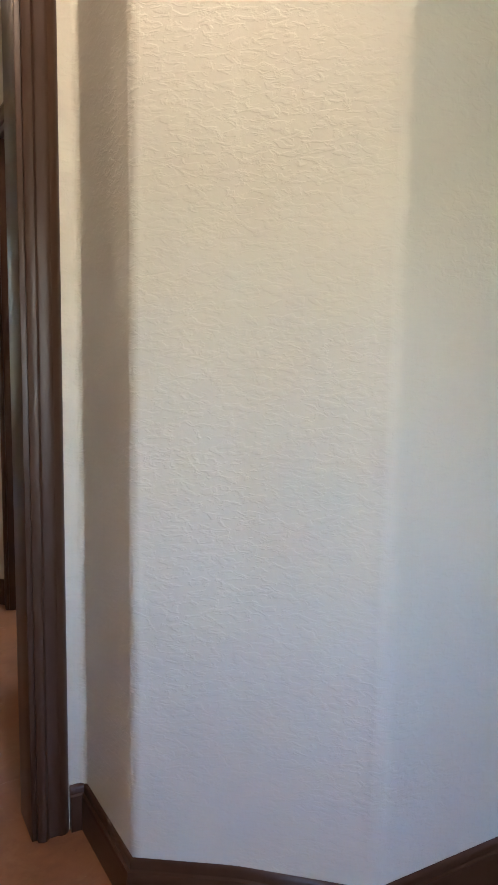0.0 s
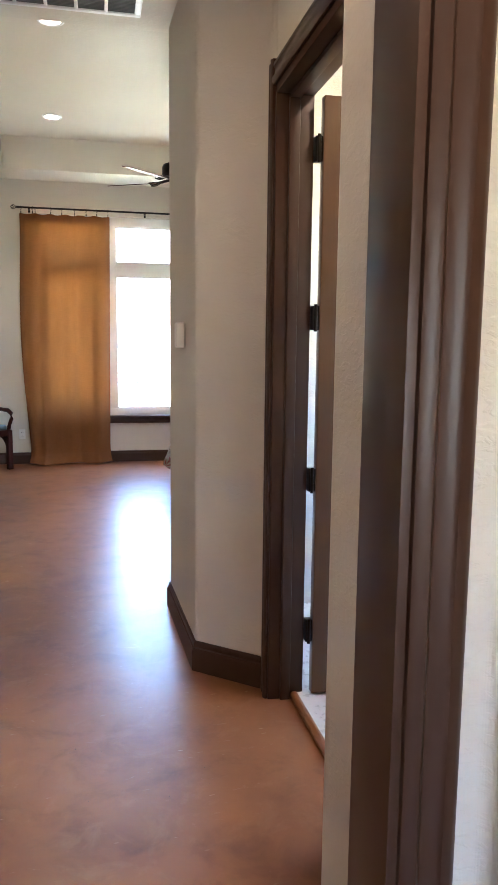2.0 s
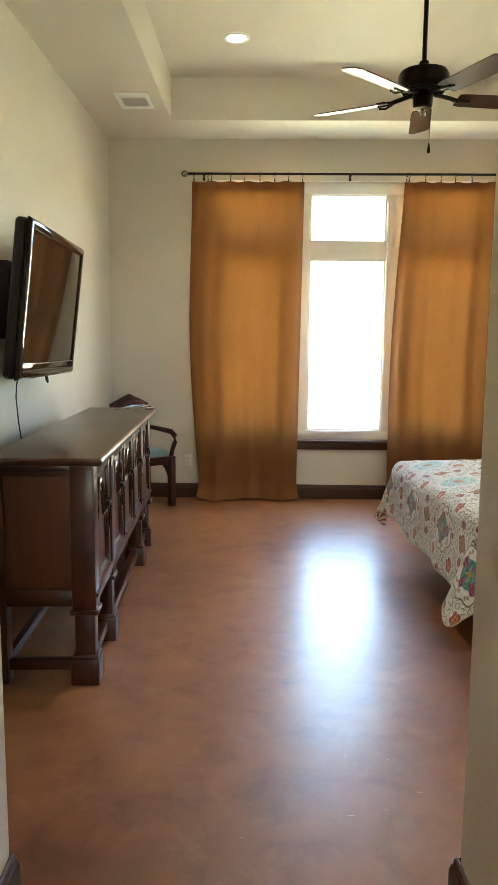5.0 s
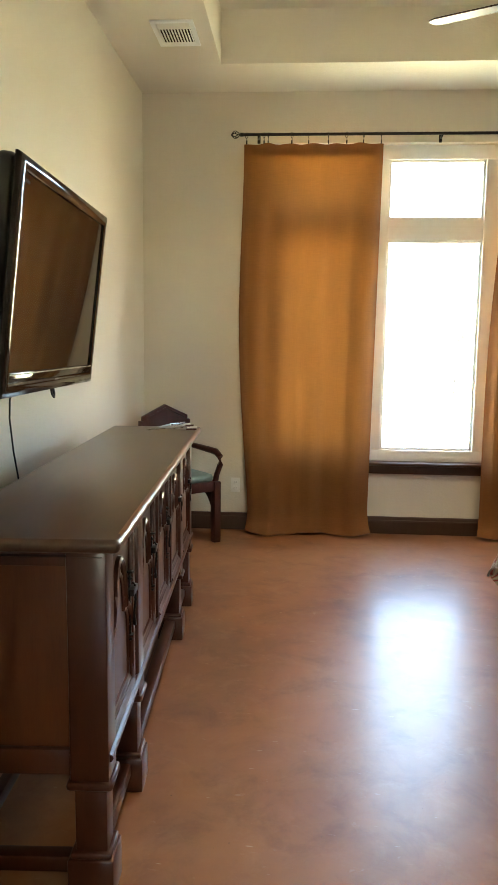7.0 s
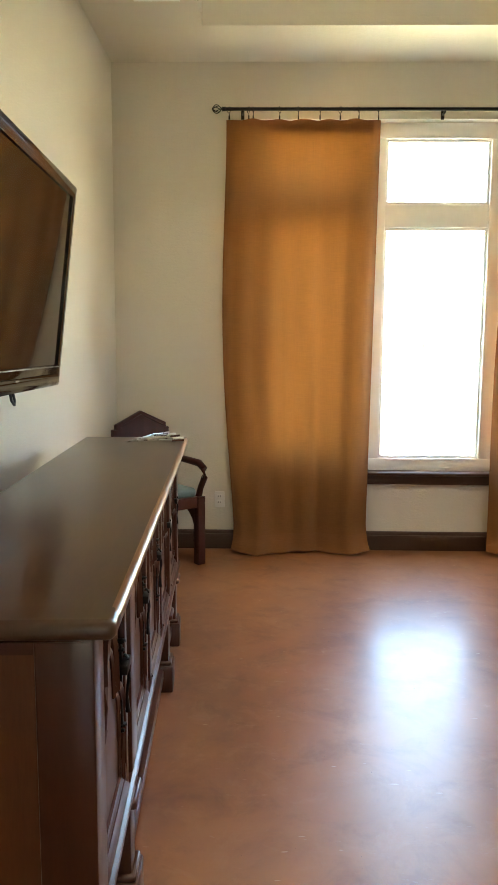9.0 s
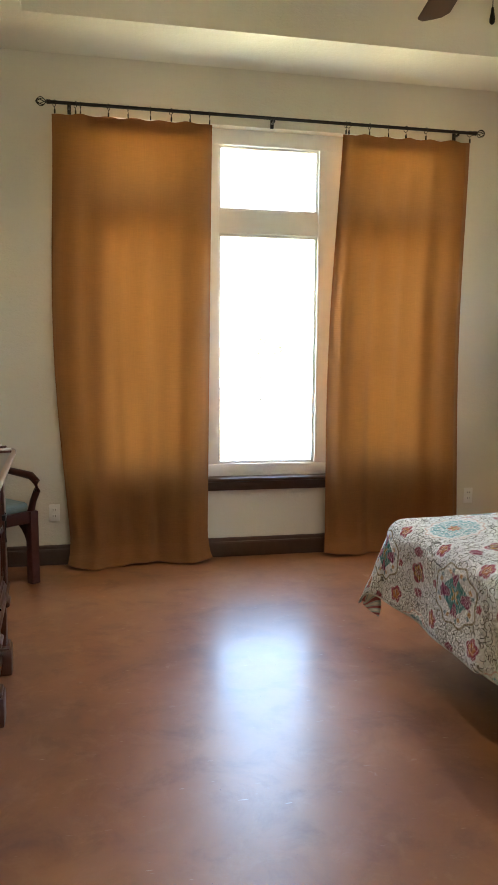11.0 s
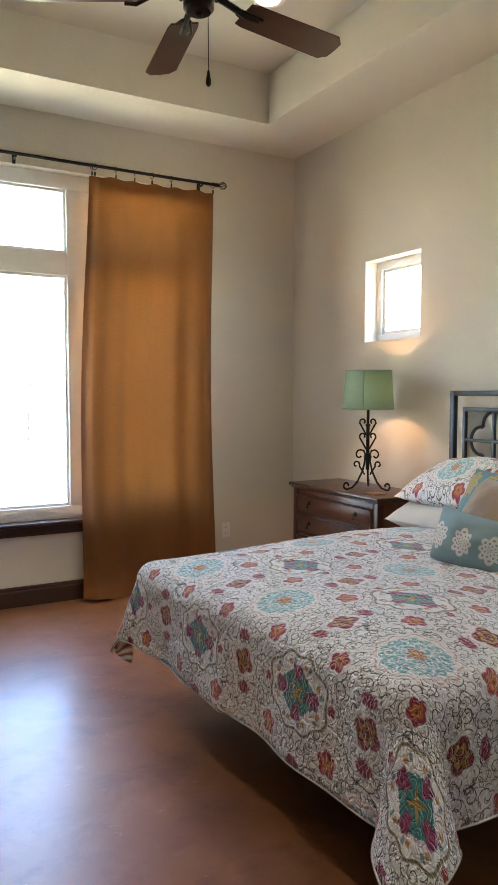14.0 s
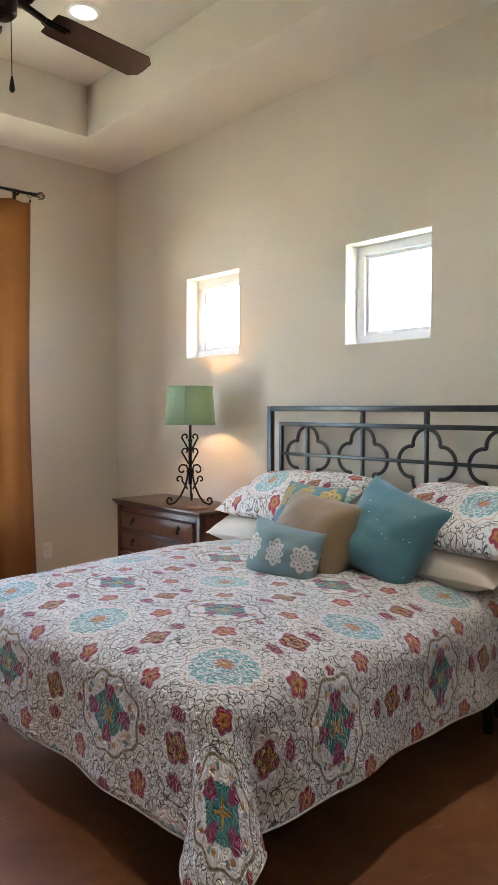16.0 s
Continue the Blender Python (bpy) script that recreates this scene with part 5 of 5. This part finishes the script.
def quilt():
    top = thing("quilt", BED, "white quilt printed with floral medallions, draped over the bed", "quilt")
    b = bmesh.new()
    layer = b.loops.layers.uv.new("UVMap")
    ns, nts = 150, 164
    s0, s1, t1 = -BL - HANG, 0.86, BWD + HANG
    grid, uv = [], {}
    for i in range(ns + 1):
        row = []
        for j in range(nts + 1):
            s, t = cloth_corner(s0 + (s1 - s0) * i / ns, -t1 + 2 * t1 * j / nts)
            p = drape_point(s, t)
            n = noise.noise(Vector((s * 14, t * 14, 0.3))) * 0.0045 + noise.noise(Vector((s * 3, t * 3, 5))) * 0.008
            if -s - BL <= 0 and abs(t) <= BWD:
                p.z += n
            else:
                p.x -= n
                p.y += n * (1 if t > 0 else -1)
            vt = b.verts.new(p)
            uv[vt] = (s + 0.82, t + 0.74)
            row.append(vt)
        grid.append(row)
    for i in range(ns):
        for j in range(nts):
            f = b.faces.new((grid[i][j], grid[i + 1][j], grid[i + 1][j + 1], grid[i][j + 1]))
            for lp in f.loops:
                lp[layer].uv = uv[lp.vert]
    bmesh.ops.recalc_face_normals(b, faces=b.faces)
    q = part("printed_face", b, QUILT, top)
    sol = q.modifiers.new("thickness", "SOLIDIFY")
    sol.thickness, sol.offset = 0.010, -1
    edge = []
    for i in range(81):
        edge.append((s1 + (s0 - s1) * i / 80, -t1))
    edge += [(s0, -t1 + 2 * t1 * i / 110) for i in range(1, 110)]
    edge += [(s0 + (s1 - s0) * i / 80, t1) for i in range(81)]
    line = [drape_point(*cloth_corner(*e)) for e in edge]
    part("binding", tube(line, 0.003, 6), plain("cream_binding", (0.52, 0.51, 0.47), 0.85), top, "narrow cream cloth binding")
    f = bmesh.new()
    rows = []
    for i in range(9):
        u = i / 8
        p = drape_point(*cloth_corner(s0 + 0.004, t1 - 0.02 - 0.33 * u))
        drop = 0.15 * u ** 0.9 * (1 - 0.25 * u * u)
        rows.append([f.verts.new((p.x + 0.014 + 0.016 * math.sin(v * 0.5), p.y - 0.012 * v / 6, p.z + 0.012 - drop * v / 6)) for v in range(7)])
    for i in range(8):
        for v in range(6):
            f.faces.new((rows[i][v], rows[i + 1][v], rows[i + 1][v + 1], rows[i][v + 1]))
    fold = part("folded_corner", f, stripe_material(), top, "striped backing at a turned corner")
    fold.modifiers.new("thickness", "SOLIDIFY").thickness = 0.006
    return top


quilt()


def bed():
    d = thing("bed", BED, "queen bed with gunmetal quatrefoil headboard on a steel frame", "bed")
    ticking = plain("white_ticking", (0.7, 0.68, 0.64), 0.9)
    black = plain("black_cloth", (0.02, 0.02, 0.02), 0.9)
    part("mattress", box((-BL + 0.02, -BWD + 0.02, 0.36), (0.90, BWD - 0.02, BZ - 0.02), 0.05, 4), ticking, d)
    part("box_spring", box((-BL + 0.05, -BWD + 0.04, 0.20), (0.90, BWD - 0.04, 0.36), 0.02, 2), black, d, "dark cloth box spring")
    for y in (-BWD + 0.07, BWD - 0.07):
        part("side_rail", box((-BL + 0.06, y - 0.02, 0.165), (0.93, y + 0.02, 0.20), 0.003), GUNMETAL, d)
        for x in (-BL + (0.10 if y < 0 else 0.35), 0.75):
            part("leg", box((x - 0.018, y - 0.018, 0.0), (x + 0.018, y + 0.018, 0.165), 0.004), PLASTIC if x < -0.7 else GUNMETAL, d)
    for x in (-BL + 0.08, 0.0, 0.8):
        part("cross_rail", box((x - 0.018, -BWD + 0.09, 0.17), (x + 0.018, BWD - 0.09, 0.198), 0.003), GUNMETAL, d)
    # headboard, in world metres, brought into the bed's frame
    inv = BED.inverted()
    hb = part("headboard", box((3.045, 9.563, 0.02), (3.075, 9.597, 1.434), 0.003), GUNMETAL, d, "gunmetal square-tube headboard with quatrefoils")
    hb.matrix_local = inv
    X, y0, y1 = 3.06, 7.775, 9.597

    def piece(name, lo, hi):
        part(name, box(lo, hi, 0.002), GUNMETAL, hb)
    piece("post", (3.045, y0, 0.02), (3.075, y0 + 0.034, 1.434))
    piece("top_bar", (3.045, y0 + 0.034, 1.404), (3.075, 9.563, 1.434))
    ia, ib = y0 + 0.095, 9.502
    piece("inner_bar", (3.05, ia, 1.318), (3.07, ib, 1.342))
    piece("inner_bar", (3.05, ia, 0.72), (3.07, ib, 0.744))
    for y in (ia, ib - 0.022):
        piece("inner_post", (3.05, y, 0.744), (3.07, y + 0.022, 1.318))
    piece("inner_bar", (3.0505, ia + 0.022, 1.149), (3.0695, ib - 0.022, 1.167))
    piece("inner_bar", (3.0505, ia + 0.022, 0.872), (3.0695, ib - 0.022, 0.89))
    cs = [9.281, 8.886, 8.491, 8.096]
    for i, c in enumerate(cs):
        piece("upright", (3.051, c - 0.009, 0.744), (3.069, c + 0.009, 1.318))
        if i in (1, 2):
            piece("spacer", (3.048, c - 0.011, 1.342), (3.072, c + 0.011, 1.404))
        pts = []
        R, L = 0.085, 0.078
        for k in range(4):
            base = math.pi / 2 * k
            for j in range(13):
                a = base - radians(95) + radians(190) * j / 12
                pts.append((X, c + R * math.cos(base) + L * math.cos(a), 1.158 + R * math.sin(base) + L * math.sin(a)))
        part("quatrefoil", tube(pts, 0.0095, 8, True), GUNMETAL, hb)
    return d


bed()


# ---- pillows ----
def pillow(name, w, h, thick, m, mat, label, pinch=0.06, seed=0, n=26):
    b = bmesh.new()
    layer = b.loops.layers.uv.new("UVMap")
    uv = {}
    sides = []
    for sg in (1, -1):
        g = []
        for i in range(n + 1):
            row = []
            for j in range(n + 1):
                u, v = 2 * i / n - 1, 2 * j / n - 1
                edge = (1 - abs(u) ** 2.6) * (1 - abs(v) ** 2.6)
                z = sg * thick / 2 * max(0, edge) ** 0.55
                k = 1 - pinch * (1 - (u * v) ** 2)
                x, y = u * w / 2 * (k if abs(v) < 1.01 else 1), v * h / 2 * k
                x = u * w / 2 * (1 - pinch * (1 - abs(v) ** 2) * abs(u) ** 3)
                y = v * h / 2 * (1 - pinch * (1 - abs(u) ** 2) * abs(v) ** 3)
                q = Vector((u * 2.2 + seed, v * 2.2, sg * 3.0 + seed))
                z += sg * max(0, edge) ** 0.5 * (noise.noise(q) * 0.018 + noise.noise(q * 3) * 0.005)
                if (abs(u) == 1 or abs(v) == 1) and sg == -1:
                    row.append(sides[0][i][j])
                    continue
                p = b.verts.new((x, y, z))
                uv[p] = (x + 3.0 + seed, y + 1.92)
                row.append(p)
            g.append(row)
        sides.append(g)
        for i in range(n):
            for j in range(n):
                q = (g[i][j], g[i + 1][j], g[i + 1][j + 1], g[i][j + 1])
                f = b.faces.new(q if sg == 1 else q[::-1])
                for lp in f.loops:
                    lp[layer].uv = uv[lp.vert]
    p = part(name, b, mat)
    p.matrix_world = m
    tagged(p, label, "pillow")
    return p


def facing(place, normal, up=(0, 0, 1), roll=0.0):
    """A pose whose z axis is the normal and whose y axis leans upwards."""
    z = Vector(normal).normalized()
    x = Vector(up).cross(z).normalized()
    y = z.cross(x)
    r = Matrix((x, y, z)).transposed().to_4x4()
    return Matrix.Translation(place) @ r @ Matrix.Rotation(radians(roll), 4, "Z")


COTTON = cloth("white_cotton", (0.66, 0.61, 0.54), 0.0, var=0.05)
GOLDBROWN = cloth("bronze_satin", (0.23, 0.15, 0.07), 0.0, var=0.12, rough=0.45, sheen=0.4)
TEAL = cloth("teal_silk", (0.075, 0.22, 0.27), 0.0, var=0.1, rough=0.5, sheen=0.3)


def beaded(mat):
    """Scatter tiny pale beads over a cloth."""
    nt = mat.node_tree
    base = nt.nodes["Principled BSDF"].inputs["Base Color"]
    dots = node(nt, "TexVoronoi", Scale=26.0, Randomness=1.0)
    nt.links.new(coords(nt), dots.inputs["Vector"])
    cloth_colour = base.links[0].from_socket
    nt.links.new(mix(nt, grey(nt, dots.outputs["Distance"], 0.06, 0.09, 1, 0), cloth_colour, (0.75, 0.80, 0.80)), base)


beaded(TEAL)


def medallion_cloth(name, ground, ink, size, metal):
    m, nt, b = material(name)
    uvn = nt.nodes.new("ShaderNodeUVMap")
    uvn.uv_map = "UVMap"
    sep = nt.nodes.new("ShaderNodeSeparateXYZ")
    nt.links.new(uvn.outputs[0], sep.inputs[0])
    q = []
    for i, sz in ((0, size), (1, size * 1.6)):
        q.append(maths(nt, "MULTIPLY", maths(nt, "SUBTRACT", maths(nt, "FRACT", maths(nt, "ADD", maths(nt, "DIVIDE", sep.outputs[i], sz), 20.5)), 0.5), sz))
    d = maths(nt, "SQRT", maths(nt, "ADD", maths(nt, "MULTIPLY", q[0], q[0]), maths(nt, "MULTIPLY", maths(nt, "MULTIPLY", q[1], q[1]), 0.62)))
    a = maths(nt, "ARCTAN2", q[1], q[0])
    dip = maths(nt, "SUBTRACT", 1.0, maths(nt, "ABSOLUTE", maths(nt, "COSINE", maths(nt, "MULTIPLY", a, 4))))
    pd = maths(nt, "ADD", d, maths(nt, "MULTIPLY", dip, size * 0.11))
    disc = grey(nt, pd, size * 0.38, size * 0.40, 1, 0)
    lace = maths(nt, "MULTIPLY", maths(nt, "SINE", maths(nt, "MULTIPLY", d, 6.5 * 6.28 / size)), maths(nt, "COSINE", maths(nt, "MULTIPLY", a, 8)))
    f = maths(nt, "MULTIPLY", disc, grey(nt, lace, -0.5, -0.35))
    n = noise_tex(nt, uvn.outputs[0], 40, 3)
    col = mix(nt, f, mix(nt, n, tuple(c * 0.85 for c in ground), ground), ink)
    nt.links.new(col, b.inputs["Base Color"])
    b.inputs["Roughness"].default_value = 0.55
    if metal:
        nt.links.new(maths(nt, "MULTIPLY", f, 0.8), b.inputs["Metallic"])
    bump(nt, b, maths(nt, "ADD", f, maths(nt, "MULTIPLY", n, 0.4)), 0.4, 0.002)
    return m


BLUEWHITE = medallion_cloth("pale_blue_embroidered", (0.20, 0.31, 0.34), (0.62, 0.60, 0.57), 0.12, False)
BLUEGOLD = medallion_cloth("blue_gold_brocade", (0.11, 0.27, 0.34), (0.55, 0.42, 0.16), 0.16, True)

pillow("pillow", 0.70, 0.44, 0.20, facing((2.82, 9.28, 0.785), (-0.25, 0.0, 0.97), (1, 0.05, 0)), COTTON, "white cotton pillow lying flat at the headboard", 0.05, 1)
pillow("pillow", 0.74, 0.46, 0.20, facing((2.84, 8.25, 0.78), (-0.25, 0.0, 0.97), (1, 0.0, 0)), COTTON, "white cotton pillow lying flat under a printed sham", 0.05, 2)
pillow("sham_pillow", 0.84, 0.44, 0.19, facing((2.83, 9.17, 0.955), (-0.40, 0.03, 0.91), (1, 0, 0.4), 1), SHAM, "floral printed sham pillow leaning on the headboard", 0.03, 3)
pillow("sham_pillow", 0.86, 0.46, 0.19, facing((2.84, 8.10, 0.95), (-0.42, 0.0, 0.90), (1, 0, 0.4), -2), SHAM, "floral printed sham pillow over a white pillow", 0.03, 4)
pillow("brocade_pillow", 0.45, 0.45, 0.14, facing((2.62, 8.90, 0.845), (-0.86, 0.12, 0.45), (0.4, 0, 1), -3), BLUEGOLD, "blue brocade pillow with shiny gold damask medallions", 0.06, 5)
pillow("bronze_pillow", 0.46, 0.43, 0.27, facing((2.46, 8.68, 0.825), (-0.85, 0.02, 0.48), (0.4, 0, 1), -6), GOLDBROWN, "bronze brown satin throw pillow", 0.05, 6)
pillow("teal_pillow", 0.43, 0.42, 0.24, facing((2.60, 8.37, 0.875), (-0.86, -0.12, 0.42), (0.4, 0, 1), -17), TEAL, "teal silk throw pillow with tiny beads", 0.06, 7)
pillow("lumbar_pillow", 0.35, 0.25, 0.17, facing((2.24, 8.64, 0.80), (-0.90, -0.24, 0.22), (0.2, 0, 1), -5), BLUEWHITE, "small pale blue pillow with white embroidered medallions", 0.07, 9)


# ---- far outside ----
def field_gate():
    g = thing("pipe_fence", pose(0, 30, -0.16), "thin dark pipe fence panel in a field", "fence")
    pipe = plain("black_pipe", (0.008, 0.008, 0.008), 0.8)
    for x in (-4.0, -1.0, 2.0, 5.08):
        part("post", tube([(x, 0, 0), (x, 0, 0.6), (x, 0, 1.02)], 0.03, 8), pipe, g)
    for z in (0.14, 0.50, 0.88):
        part("rail", tube([(-4, 0, z), (0, 0, z), (5.08, 0, z)], 0.022, 8), pipe, g)
    return g


field_gate()
LEAF = plain("tree_leaf", (0.04, 0.055, 0.03), 0.7, var=0.4, scale=3)
BARK = plain("tree_bark", (0.12, 0.09, 0.07), 0.9)


def tree(x, y, h, seed):
    rng = random.Random(seed)
    t = thing("tree", pose(x, y, -0.16), "distant green broadleaf tree in the hazy field", "tree", "trees beyond the field")
    tr = tube([(0, 0, 0), (0.05 * h, 0, 0.25 * h), (0.02 * h, 0.03 * h, 0.6 * h)], [0.05 * h, 0.035 * h, 0.012 * h], 7)
    tips = []
    for i in range(7):
        a, e = rng.uniform(0, 6.28), rng.uniform(0.25, 0.5)
        p = Vector((0.04 * h, 0.01 * h, h * (0.25 + 0.05 * i)))
        q = p + Vector((math.cos(a) * e * h * 0.8, math.sin(a) * e * h * 0.8, h * rng.uniform(0.1, 0.35)))
        tube([p, (p + q) / 2 + Vector((0, 0, 0.03 * h)), q], [0.018 * h, 0.012 * h, 0.005 * h], 5, False, tr)
        tips += [q, (p + q) / 2]
    part("trunk", tr, BARK, t)
    cr = bmesh.new()
    for _ in range(420):
        c = rng.choice(tips) + Vector((rng.gauss(0, 1), rng.gauss(0, 1), rng.gauss(0, 0.7))) * 0.10 * h
        r = rng.uniform(0.018, 0.045) * h
        n = Vector((rng.gauss(0, 1), rng.gauss(0, 1), rng.gauss(0, 1))).normalized()
        u = n.orthogonal().normalized()
        w = n.cross(u)
        cr.faces.new([cr.verts.new(c + u * r), cr.verts.new(c + w * r * 0.6), cr.verts.new(c - u * r), cr.verts.new(c - w * r * 0.6)])
    part("crown", cr, LEAF, t)
    return t


rng = random.Random(11)
for i in range(26):
    tree(-30 + i * 5.2 + rng.uniform(-2, 2), 125 + rng.uniform(-10, 25), rng.uniform(2.4, 4.6), i)
tree(24, 118, 6.4, 90)
tree(28, 120, 5.6, 91)
